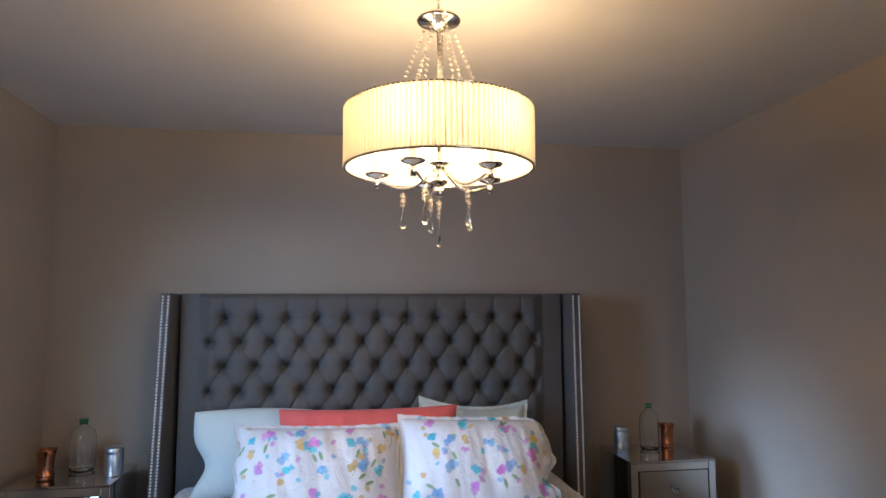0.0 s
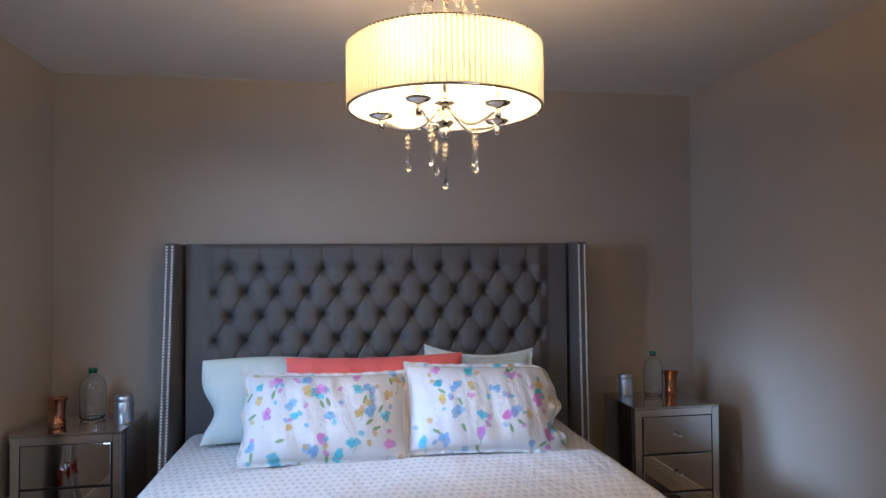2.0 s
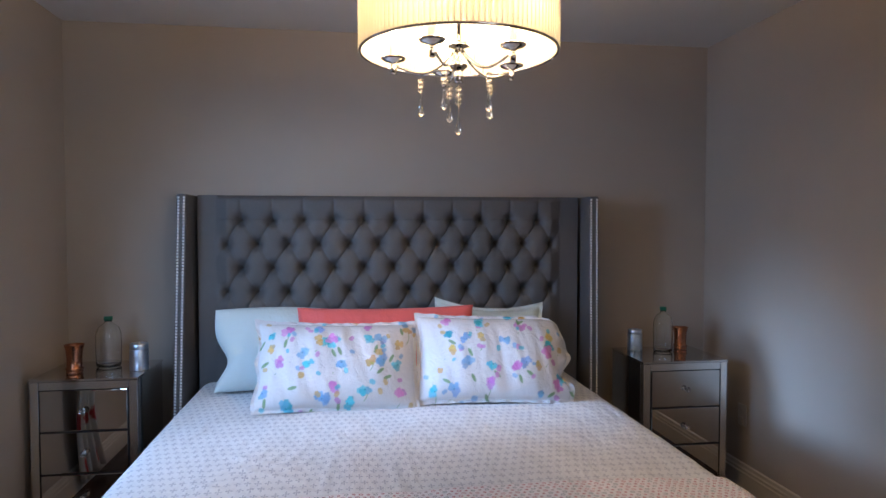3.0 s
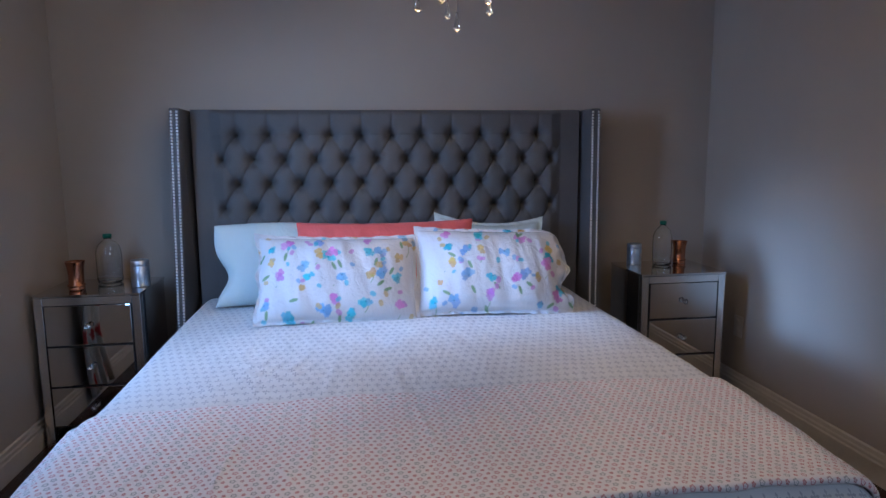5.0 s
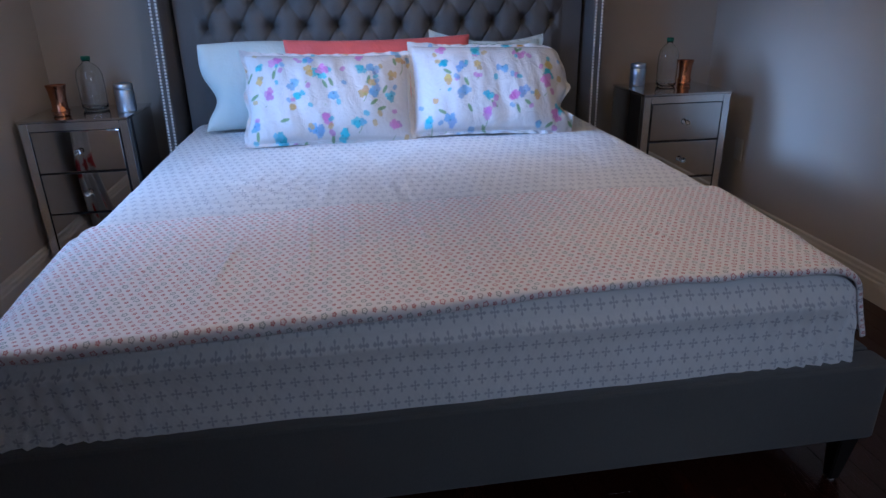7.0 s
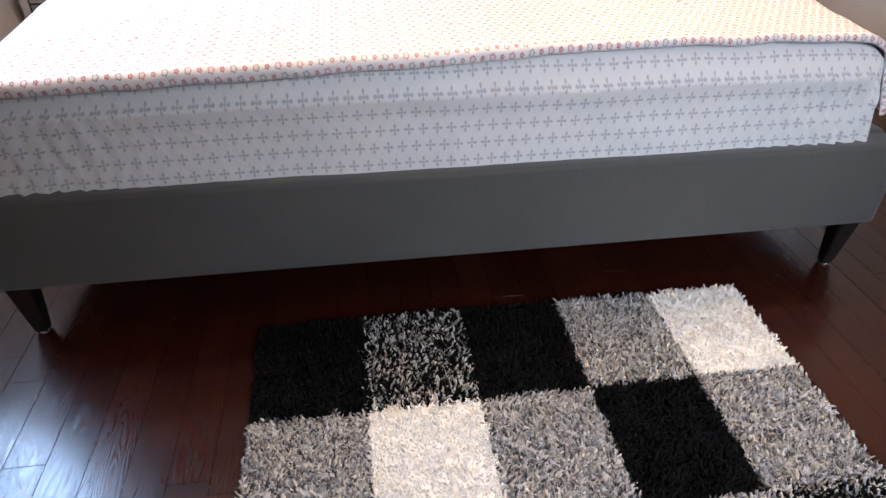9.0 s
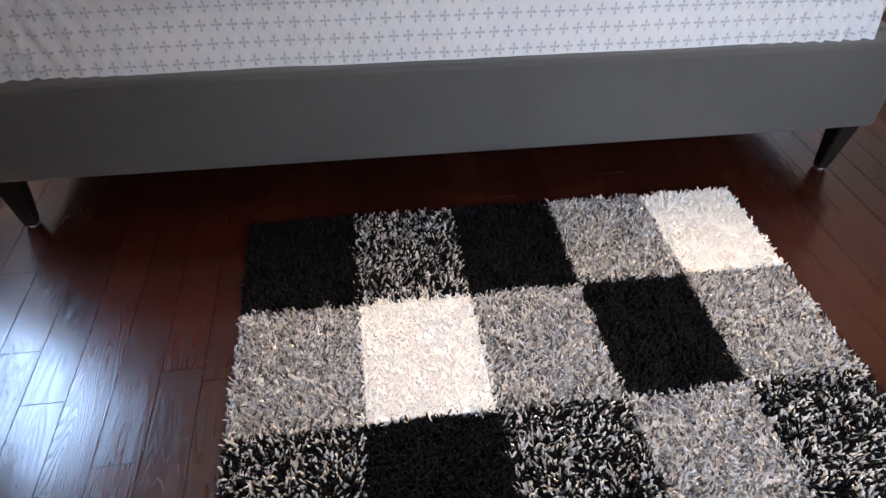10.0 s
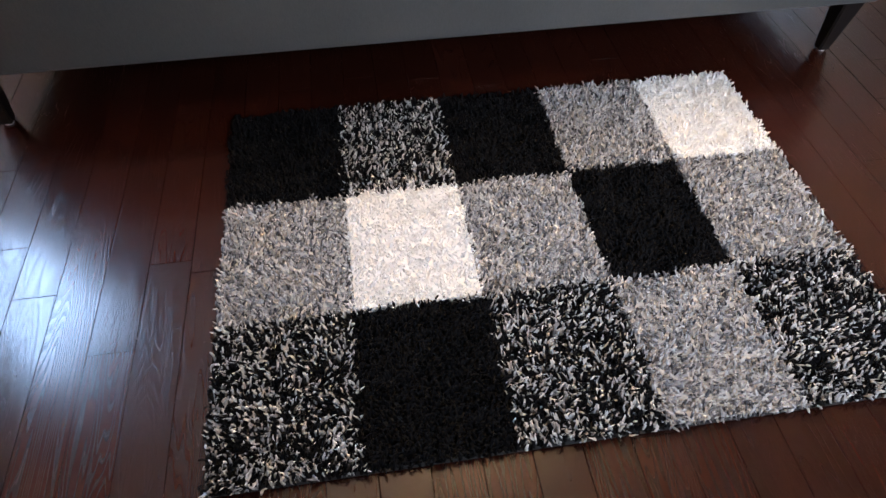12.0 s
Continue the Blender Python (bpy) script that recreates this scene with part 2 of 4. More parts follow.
PLATE = plain("ivory_plastic", (0.52, 0.49, 0.45), 0.4, bump=0)
CANDLE = plain("ivory_sleeve", (0.8, 0.76, 0.66), 0.5, bump=0)
BLACKYARN = yarn("black_yarn", [(0.0, (0.006, 0.006, 0.007)), (0.6, (0.010, 0.010, 0.011))])
WHITEYARN = yarn("cream_yarn", [(0.0, (0.97, 0.965, 0.955)), (0.5, (0.96, 0.95, 0.935)), (0.8, (0.97, 0.97, 0.965))])
GREYYARN = yarn("grey_mixed_yarn", [(0.0, (0.54, 0.54, 0.555)), (0.28, (0.30, 0.30, 0.315)), (0.48, (0.72, 0.715, 0.72)), (0.68, (0.11, 0.11, 0.12)), (0.86, (0.46, 0.43, 0.39))])
MIXYARN = yarn("black_white_yarn", [(0.0, (0.008, 0.008, 0.009)), (0.62, (0.80, 0.79, 0.78)), (0.8, (0.50, 0.49, 0.49))])
BACKING = plain("rug_backing", (0.03, 0.03, 0.03), 0.9)


# ---- mesh helpers ----
def mesh_of(bm, name, smooth=False):
    me = bpy.data.meshes.new(name)
    bmesh.ops.recalc_face_normals(bm, faces=bm.faces)
    bm.to_mesh(me)
    bm.free()
    if smooth:
        for p in me.polygons:
            p.use_smooth = True
    return me


def part(name, bm, material, parent=None, label="", smooth=False):
    me = bm if isinstance(bm, bpy.types.Mesh) else mesh_of(bm, name, smooth)
    if not me.materials:
        me.materials.append(material)
    ob = new(name, me)
    if parent is not None:
        ob.parent = parent
    if label:
        tagged(ob, label)
    return ob


def empty(name, at, label, category, group="", kind=""):
    ob = new(name)
    ob.location = at
    ob.empty_display_size = 0.05
    return tagged(ob, label, category, group, kind)


def box(x0, y0, z0, x1, y1, z1, bevel=0.0, seg=2, bm=None):
    own = bm is None
    bm = bm or bmesh.new()
    r = bmesh.ops.create_cube(bm, size=1)
    for v in r["verts"]:
        v.co = Vector(((x0 + x1) / 2 + v.co.x * (x1 - x0), (y0 + y1) / 2 + v.co.y * (y1 - y0), (z0 + z1) / 2 + v.co.z * (z1 - z0)))
    if bevel and own:
        bmesh.ops.bevel(bm, geom=bm.edges[:], offset=bevel, segments=seg, affect="EDGES", profile=0.6)
    return bm


def lathe(profile, seg=32, bm=None, at=(0, 0, 0), ripple=None):
    """Turns (radius, height) rows round the z axis."""
    bm = bm or bmesh.new()
    rings = []
    for r, z in profile:
        if r < 1e-5:
            rings.append([bm.verts.new((at[0], at[1], at[2] + z))])
        else:
            row = []
            for i in range(seg):
                a = 2 * math.pi * i / seg
                k = r + (ripple(i) if ripple else 0)
                row.append(bm.verts.new((at[0] + k * math.cos(a), at[1] + k * math.sin(a), at[2] + z)))
            rings.append(row)
    for a, b in zip(rings, rings[1:]):
        for i in range(seg):
            j = (i + 1) % seg
            if len(a) == 1 and len(b) == 1:
                continue
            if len(a) == 1:
                bm.faces.new((a[0], b[i], b[j]))
            elif len(b) == 1:
                bm.faces.new((a[i], a[j], b[0]))
            else:
                bm.faces.new((a[i], a[j], b[j], b[i]))
    return bm


def tube(points, radius, seg=10, bm=None):
    bm = bm or bmesh.new()
    pts = [Vector(p) for p in points]
    rings = []
    for i, p in enumerate(pts):
        d = (pts[min(i + 1, len(pts) - 1)] - pts[max(i - 1, 0)]).normalized()
        s = d.cross(Vector((0, 0, 1)) if abs(d.z) < 0.95 else Vector((1, 0, 0))).normalized()
        u = d.cross(s)
        k = radius[i] if isinstance(radius, (list, tuple)) else radius
        rings.append([bm.verts.new(p + (s * math.cos(a) + u * math.sin(a)) * k) for a in (2 * math.pi * j / seg for j in range(seg))])
    for a, b in zip(rings, rings[1:]):
        for i in range(seg):
            bm.faces.new((a[i], a[(i + 1) % seg], b[(i + 1) % seg], b[i]))
    bm.faces.new(rings[0]); bm.faces.new(rings[-1])
    return bm


def sheet_mesh(name, xs, ys, place, uv=None, colour=None):
    """A grid mesh over xs by ys, each point put by place(a, b)."""
    verts = [place(a, b) for b in ys for a in xs]
    w = len(xs)
    faces = [(j * w + i, j * w + i + 1, (j + 1) * w + i + 1, (j + 1) * w + i) for j in range(len(ys) - 1) for i in range(w - 1)]
    me = bpy.data.meshes.new(name)
    me.from_pydata(verts, [], faces)
    me.polygons.foreach_set("use_smooth", [True] * len(me.polygons))
    if uv:
        lay = me.uv_layers.new(name="metres")
        flat = np.array([uv(a, b) for b in ys for a in xs])
        idx = np.empty(len(me.loops), dtype=np.int32)
        me.loops.foreach_get("vertex_index", idx)
        lay.data.foreach_set("uv", flat[idx].ravel())
    return me


def span(a, b, n):
    return [a + (b - a) * i / (n - 1) for i in range(n)]


# ---- the room ----
def structure(name, bm, mat, label, category):
    return tagged(part(name, bm, mat), label, category, kind="structure")


T = 0.14
structure("wall_north", box(LEFT - T, 0, -0.1, RIGHT + T, T, TOP + 0.1), WALL, "greige painted plain wall behind the bed", "wall")
structure("wall_east", box(RIGHT, REAR, -0.1, RIGHT + T, 0, TOP + 0.1), WALL, "greige painted plain side wall", "wall")
# Unseen rear wall; its opening is added for the fill lamps.
_w = bmesh.new()
for x0, x1, z0, z1 in ((LEFT - T, 0.45, -0.1, TOP + 0.1), (1.55, RIGHT + T, -0.1, TOP + 0.1), (0.45, 1.55, -0.1, 0.95), (0.45, 1.55, 2.05, TOP + 0.1)):
    box(x0, REAR - T, z0, x1, REAR, z1, bm=_w)
structure("wall_south", _w, WALL, "greige painted wall with a window opening", "wall")
_w = bmesh.new()
(_a, _b), (_c, _d) = WINDOWS
for y0, y1, z0, z1 in ((_b, 0, -0.1, TOP + 0.1), (_d, _a, -0.1, TOP + 0.1), (REAR, _c, -0.1, TOP + 0.1), (_a, _b, -0.1, WIN_Z0), (_a, _b, WIN_Z1, TOP + 0.1), (_c, _d, -0.1, WIN_Z0), (_c, _d, WIN_Z1, TOP + 0.1)):
    box(LEFT - T, y0, z0, LEFT, y1, z1, bm=_w)
structure("wall_west", _w, WALL, "greige painted wall with a window opening", "wall")
structure("ceiling", box(LEFT, REAR, TOP, RIGHT, 0, TOP + 0.1), CEIL, "white painted flat ceiling", "ceiling")

PROFILE = ((0.0, 0.016), (0.085, 0.016), (0.092, 0.012), (0.104, 0.012), (0.112, 0.008), (0.128, 0.007), (0.134, 0.0))


def baseboard(a, b, inward, label):
    """A moulded board from a to b along the foot of a wall."""
    bm = bmesh.new()
    rows = []
    for p in (a, b):
        rows.append([bm.verts.new((p[0] + inward[0] * d, p[1] + inward[1] * d, z)) for z, d in PROFILE] + [bm.verts.new((p[0], p[1], 0))])
    n = len(rows[0])
    for i in range(n):
        bm.faces.new((rows[0][i], rows[0][(i + 1) % n], rows[1][(i + 1) % n], rows[1][i]))
    bm.faces.new(rows[0]); bm.faces.new(rows[1])
    return structure("baseboard", bm, TRIM, label, "baseboard")


baseboard((LEFT, -0.003, 0), (RIGHT, -0.003, 0), (0, -1), "cream moulded baseboard along the bed wall")
baseboard((LEFT + 0.003, REAR, 0), (LEFT + 0.003, -0.02, 0), (1, 0), "cream moulded baseboard under the window wall")
baseboard((RIGHT - 0.003, REAR, 0), (RIGHT - 0.003, -0.02, 0), (-1, 0), "cream moulded baseboard along the side wall")
baseboard((LEFT, REAR + 0.003, 0), (RIGHT, REAR + 0.003, 0), (0, 1), "cream moulded baseboard along the rear wall")


def window(name, m, w, h, label):
    """A framed double window; its origin is the middle of the opening's foot, its face to +x."""
    root = empty(name, (0, 0, 0), label, "window", kind="structure")
    root.matrix_world = m
    a = w / 2
    for y0, z0, y1, z1 in ((-a, 0, -a + 0.05, h), (a - 0.05, 0, a, h), (-a + 0.05, 0, a - 0.05, 0.05), (-a + 0.05, h - 0.05, a - 0.05, h), (-0.03, 0.05, 0.03, h - 0.05)):
        part("window_frame", box(-0.055, y0, z0, 0.02, y1, z1, 0.004), TRIM, root)
    part("window_sill", box(0.02, -a, -0.025, 0.085, a, -0.003, 0.005), TRIM, root)


for _n, (_a, _b) in zip(("window_1", "window_3"), WINDOWS):
    window(_n, pose(LEFT - 0.07, (_a + _b) / 2, WIN_Z0), _b - _a, WIN_Z1 - WIN_Z0, "white framed double window letting in daylight")
# Added unseen window, framing only the rear fill lamps.
window("added_rear_window", pose(1.0, REAR - 0.07, 0.95, 0, 0, 90), 1.10, 1.10, "added unseen double window around the rear fill lamps")


def curtain():
    """A tied-back drape beside the window, gathered towards its lower end."""
    ys, zs = span(0, 1, 70), span(0.04, 2.2, 70)

    def place(f, z):
        tie = math.exp(-((z - 0.60) / 0.30) ** 2)
        low = max(0.0, 0.40 - z) / 0.40
        wide = 0.24 * (1 - 0.25 * tie) + 0.08 * low
        y = -0.92 - 0.05 * tie - 0.14 * low - f * wide
        x = LEFT + 0.036 + 0.02 * tie + 0.014 * math.sin(f * 34) * (1 - 0.4 * tie) + 0.01 * math.sin(f * 13 + z * 2)
        return (x, y, z)

    ob = part("curtain", sheet_mesh("curtain", ys, zs, place, uv=lambda f, z: (f * 0.6, z)), DRAPE)
    ob.modifiers.new("cloth", "SOLIDIFY").thickness = 0.003
    return tagged(ob, "cream curtain with red blossoms tied back beside the window", "curtain")


curtain()

# ---- chandelier ----
def chandelier():
    root = empty("chandelier", (LAMP.x, LAMP.y, TOP), "lit drum chandelier with pleated cream shade and crystal drops", "chandelier")
    Z = -TOP

    def p(name, bm, mat, parent=root, label="", smooth=True):
        return part(name, bm, mat, parent, label, smooth)

    links = bmesh.new()
    for i in range(4):
        z = 2.44 - 0.012 - i * 0.026
        pts = []
        for k in range(13):
            a = 2 * math.pi * k / 12
            w, h = 0.009 * math.cos(a), 0.016 * math.sin(a)
            pts.append((w if i % 2 else 0, 0 if i % 2 else w, Z + z + h))
        tube(pts, 0.0022, 6, links)
    p("chain", links, CHROME)
    p("top_plate", lathe([(0, 2.352), (0.014, 2.352), (0.016, 2.343), (0.05, 2.336), (0.064, 2.330), (0.066, 2.324), (0.062, 2.318), (0.03, 2.312), (0.022, 2.300), (0.012, 2.292), (0, 2.290)], 40, at=(0, 0, Z)), CHROME, label="round polished chrome top plate")
    p("stem", tube([(0, 0, Z + 2.30), (0, 0, Z + 1.88)], 0.006), CHROME)
    # bead strands from the plate to the shade's upper ring
    front_dir = math.atan2(-1.81, -0.29)
    for k in range(6):
        a = front_dir + radians(30 + 60 * k)
        bm = bmesh.new()
        n = 17
        for i in range(n):
            f = i / (n - 1)
            r = 0.040 + (0.142 - 0.040) * (f ** 1.15)
            z = 2.305 - f * 0.245
            rad = 0.0056 + 0.0034 * f
            bmesh.ops.create_icosphere(bm, subdivisions=1, radius=rad, matrix=Matrix.Translation((r * math.cos(a), r * math.sin(a), Z + z)) @ Matrix.Diagonal((1, 1, 0.72, 1)))
        p("bead_strand", bm, BEAD, label="strand of faceted clear beads", smooth=False)
    bm = bmesh.new()
    for i in range(16):
        bmesh.ops.create_icosphere(bm, subdivisions=1, radius=0.0095, matrix=Matrix.Translation((0.004, -0.010, Z + 2.285 - i * 0.0145)) @ Matrix.Diagonal((1, 1, 0.7, 1)))
    p("bead_strand", bm, BEAD, label="strand of faceted clear beads", smooth=False)
    R, Z0, Z1 = 0.2705, 1.876, 2.046
    seg = 600
    pleat = lambda i: (0.0050, 0.0062, 0.0020, -0.0046, -0.0026)[i % 5]
    shade = p("shade", lathe([(R, Z0), (R, (Z0 + Z1) / 2), (R, Z1)], seg, at=(0, 0, Z), ripple=pleat), SHADE, label="pleated cream fabric drum shade", smooth=False)
    sol = shade.modifiers.new("thick", "SOLIDIFY")
    sol.thickness = 0.0015
    for z in (Z0, Z1):
        ring = bmesh.new()
        tube([((R + 0.001) * math.cos(2 * math.pi * i / 96), (R + 0.001) * math.sin(2 * math.pi * i / 96), Z + z) for i in range(97)], 0.0042, 8, ring)
        p("shade_ring", ring, CHROME, shade, "thin dark metal rim")
    for k in range(3):
        a = radians(30 + 120 * k)
        p("spider_arm", tube([(0.008 * math.cos(a), 0.008 * math.sin(a), Z + 2.032), (R * math.cos(a), R * math.sin(a), Z + 2.040)], 0.002, 6), CHROME)
    p("hub", lathe([(0, 1.905), (0.018, 1.905), (0.030, 1.898), (0.032, 1.892), (0.012, 1.886), (0.010, 1.862), (0.016, 1.856), (0.024, 1.846), (0.026, 1.838), (0.014, 1.828), (0.012, 1.822), (0.0135, 1.820), (0.0135, 1.797), (0.010, 1.794), (0, 1.794)], 28, at=(0, 0, Z)), CHROME)
    for k in range(5):
        a = front_dir + radians(-22 + 72 * k)
        ca, sa = math.cos(a), math.sin(a)
        pts = []
        for i in range(15):
            f = i / 14
            r = 0.016 + 0.166 * f
            z = 1.838 + 0.040 * (1 - f) ** 3 - 0.022 * math.sin(math.pi * min(1, f * 1.15)) + (0.004 if f > 0.9 else 0)
            pts.append((r * ca, r * sa, Z + z))
        arm = p("arm", tube(pts, 0.0046, 8), CHROME)
        at = (0.182 * ca, 0.182 * sa, Z - 0.003)
        p("cup", lathe([(0, 1.824), (0.008, 1.824), (0.009, 1.846), (0.006, 1.850), (0.010, 1.856), (0.030, 1.862), (0.036, 1.868), (0.035, 1.870), (0.012, 1.866), (0, 1.866)], 28, at=at), CHROME, arm)
        p("candle_sleeve", lathe([(0, 1.867), (0.0105, 1.867), (0.0105, 1.925), (0, 1.925)], 16, at=at), CANDLE, arm)
        p("bulb", lathe([(0, 1.9255), (0.007, 1.927), (0.014, 1.945), (0.016, 1.957), (0.013, 1.975), (0.006, 1.995), (0, 2.003)], 16, at=at), BULB, arm, "glowing candle bulb")
        q = bpy.data.lights.new("bulb_light", "POINT")
        q.energy, q.color, q.shadow_soft_size = BULB_POWER, (1.0, 0.63, 0.30), 0.018
        lamp = new("bulb_light", q)
        lamp.location = (LAMP.x + at[0], LAMP.y + at[1], 2.022)
        d = 0.105
        drop(p, (d * ca, d * sa, Z), 1.818, 1.700, 3, root)
    drop(p, (0, 0, Z), 1.794, 1.648, 4, root)
    return root


def drop(p, at, top, tip, beads, parent):
    bm = tube([(at[0], at[1], at[2] + top), (at[0], at[1], at[2] + tip + 0.05)], 0.0008, 5)
    hang = p("drop_wire", bm, CHROME, parent)
    z = top - 0.016
    for i in range(beads):
        p("bead", lathe([(0, 0.0055), (0.007, 0.004), (0.0095, 0), (0.007, -0.004), (0, -0.0055)], 8, at=(at[0], at[1], at[2] + z)), BEAD, hang, smooth=False)
        z -= 0.0135
    p("crystal_drop", lathe([(0, tip + 0.055), (0.0035, tip + 0.05), (0.005, tip + 0.035), (0.0095, tip + 0.014), (0.0085, tip + 0.008), (0, tip)], 6, at=at), CRYSTAL, hang, "faceted clear crystal drop", smooth=False)


chandelier()

# ---- bed ----
HB_TOP, WING_Y, PANEL_Y = 1.552, -0.30, -0.155
BX0, BX1, DX, BZ, DZ = -0.789, 0.759, 0.1548, 1.428, 0.123


def tuft(x, z):
    """Depth of the quilted panel at x, z: full diamonds, deep at the buttons."""
    u, w = (x - BX0) / DX, (BZ - z) / (2 * DZ)
    edge = min(1.0, max(0.0, (x + 0.915) / 0.06)) * min(1.0, max(0.0, (0.885 - x) / 0.06))
    def crease(t, width):
        return math.exp(-(abs(t - round(t)) / width) ** 1.4)

    if w < 0:
        up = (z - BZ) / 0.124
        puff = abs(math.sin(math.pi * u)) ** 0.6
        d = math.hypot((u - round(u)) * DX, z - BZ)
        h = 0.042 + 0.005 * puff * (1 - 0.5 * min(1, up)) - 0.0065 * crease(u, 0.045) * (1 - 0.35 * up) - 0.042 * math.exp(-d / 0.014) - 0.026 * math.exp(-(d / 0.032) ** 2)
        roll = max(0.0, (z - (HB_TOP - 0.025)) / 0.025)
        return h * edge * (1 - roll ** 2) + (1 - edge) * 0.022
    a, b = u + w, u - w
    puff = (abs(math.sin(math.pi * a)) * abs(math.sin(math.pi * b))) ** 0.55
    da, db = a - round(a), b - round(b)
    d = math.hypot((da + db) / 2 * DX, (da - db) * DZ)
    side = math.exp(-((da + db) / 2 * DX / 0.013) ** 2) * math.exp(-(da - db) ** 2 / 0.10)
    h = 0.042 + 0.011 * puff - 0.0085 * crease(a + 0.02 * math.sin(9 * w + 3 * round(a)), 0.032) - 0.0025 * crease(b, 0.034) - 0.008 * side - 0.046 * math.exp(-d / 0.014) - 0.028 * math.exp(-(d / 0.031) ** 2)
    return h * edge + (1 - edge) * 0.022


def bed():
    root = empty("bed", (0, -1.3, 0), "charcoal upholstered wingback bed with diamond tufted headboard", "bed")

    def p(name, bm, mat, parent=root, label="", smooth=False):
        ob = part(name, bm, mat, parent, label, smooth)
        if parent is root:
            ob.location = (0, 1.3, 0)
        return ob

    xs, zs = span(-1.0, 0.985, 440), span(0.40, HB_TOP, 260)
    me = sheet_mesh("headboard", xs, zs, lambda x, z: (x, PANEL_Y - tuft(x, z), z))
    hb = p("headboard", me, LINEN, label="diamond tufted charcoal linen panel with buttons")
    p("headboard_back", box(-1.02, -0.085, 0.12, 1.005, -0.03, HB_TOP - 0.002, 0.012), LINEN)
    btn = mesh_of(lathe([(0, -0.009), (0.006, -0.0075), (0.0105, -0.003), (0.0115, 0.002), (0.009, 0.006)], 12), "button", True)
    btn.materials.append(LINEN)
    btn.transform(Matrix.Rotation(radians(-90), 4, "X"))
    for row in range(7):
        z = BZ - row * DZ
        for k in range(11 + row % 2):
            x = BX0 + DX * (k - 0.5 * (row % 2))
            ob = part("button", btn, LINEN, hb)
            ob.location = (x, PANEL_Y - tuft(x, z) - 0.002, z)
    for x0, x1, lab in ((-1.068, -1.022, "wing"), (1.004, 1.056, "wing")):
        lean = 0.030 if x0 < 0 else -0.008
        bm = box(x0, WING_Y, 0.10, x1, -0.03, HB_TOP, 0.008, 3)
        for v in bm.verts:
            v.co.x -= lean * (HB_TOP - v.co.z) * (-v.co.y) / 0.30
        wing = p("wing", bm, LINEN, label="tall charcoal linen wing edged with nailheads")
        for x in (x0 + 0.010, x1 - 0.010):
            bm = bmesh.new()
            n = 92
            for i in range(n):
                lathe([(0.0064, 0), (0.0056, 0.0030), (0.0032, 0.0050), (0, 0.0056)], 8, bm, (0, 0, 0))
                z = HB_TOP - 0.018 - i * 0.0150
                bm.verts.ensure_lookup_table()
                for v in bm.verts[-25:]:
                    v.co = Vector((x + v.co.x - lean * (HB_TOP - z), WING_Y - v.co.z, z + v.co.y))
            t = p("nailhead_trim", bm, NAIL, wing, "row of small polished nailheads", True)
            tagged(t, kind="stuff")
    X0, X1, FOOT, RZ0, RZ1 = -1.062, 1.036, -2.362, 0.128, 0.352
    p("foot_rail", box(X0, FOOT, RZ0, X1, FOOT + 0.075, RZ1, 0.016, 4), LINEN_PLAIN, label="charcoal upholstered foot rail")
    for x in (X0, X1 - 0.06):
        p("side_rail", box(x, FOOT + 0.077, RZ0, x + 0.06, -0.302, RZ1, 0.014, 3), LINEN_PLAIN)
    p("platform", box(X0 + 0.062, FOOT + 0.08, 0.22, X1 - 0.062, -0.17, 0.345), LINEN_PLAIN)
    for x, dx in ((-1.028, -0.085), (0.988, 0.16)):
        for y, dy in ((FOOT + 0.042, -0.04), (-0.36, 0.0)):
            bm = bmesh.new()
            rows = []
            for z, s, f in ((RZ0 - 0.001, 0.027, 0.0), (0.016, 0.0150, 0.87), (0.004, 0.0135, 1.0)):
                rows.append([bm.verts.new((x + sx * s - dx * f * 0.2, y + sy * s + dy * f * 0.6, z)) for sx, sy in ((-1, -1), (1, -1), (1, 1), (-1, 1))])
            for a, b in zip(rows, rows[1:]):
                for i in range(4):
                    bm.faces.new((a[i], a[(i + 1) % 4], b[(i + 1) % 4], b[i]))
            bm.faces.new(rows[0]); bm.faces.new(rows[-1])
            bmesh.ops.bevel(bm, geom=bm.edges[:], offset=0.003, segments=2, affect="EDGES")
            leg = p("leg", bm, LEGWOOD, label="tapered espresso wood leg")
            part("foot_glide", lathe([(0, 0), (0.010, 0), (0.011, 0.002), (0.011, 0.0042), (0, 0.0042)], 16, at=(x - dx * 0.2, y + dy * 0.6, 0)), NAIL, leg)


bed()

MX0, MX1, MY0, MY1, MZ0, MZ1 = -0.985, 0.922, -2.328, -0.19, 0.350, 0.632
MR = 0.065
FLARE = 0.045


def round_path(lo, hi, z0, z1, r, step):
    """A profile up one side, over and down the other: rows of (across, height, length so far)."""
    pts = [(lo, z) for z in span(z0, z1 - r, max(2, int((z1 - r - z0) / step) + 1))]
    pts += [(lo + r - r * math.cos(a), z1 - r + r * math.sin(a)) for a in span(0, math.pi / 2, 8)[1:]]
    pts += [(x, z1) for x in span(lo + r, hi - r, int((hi - lo - 2 * r) / step) + 1)[1:]]
    pts += [(hi - r + r * math.sin(a), z1 - r + r * math.cos(a)) for a in span(0, math.pi / 2, 8)[1:]]
    pts += [(hi, z) for z in span(z1 - r, z0, max(2, int((z1 - r - z0) / step) + 1))[1:]]
    out, s = [], 0.0
    for i, q in enumerate(pts):
        s += math.dist(q, pts[i - 1]) if i else 0.0
        out.append((*q, s))
    return out


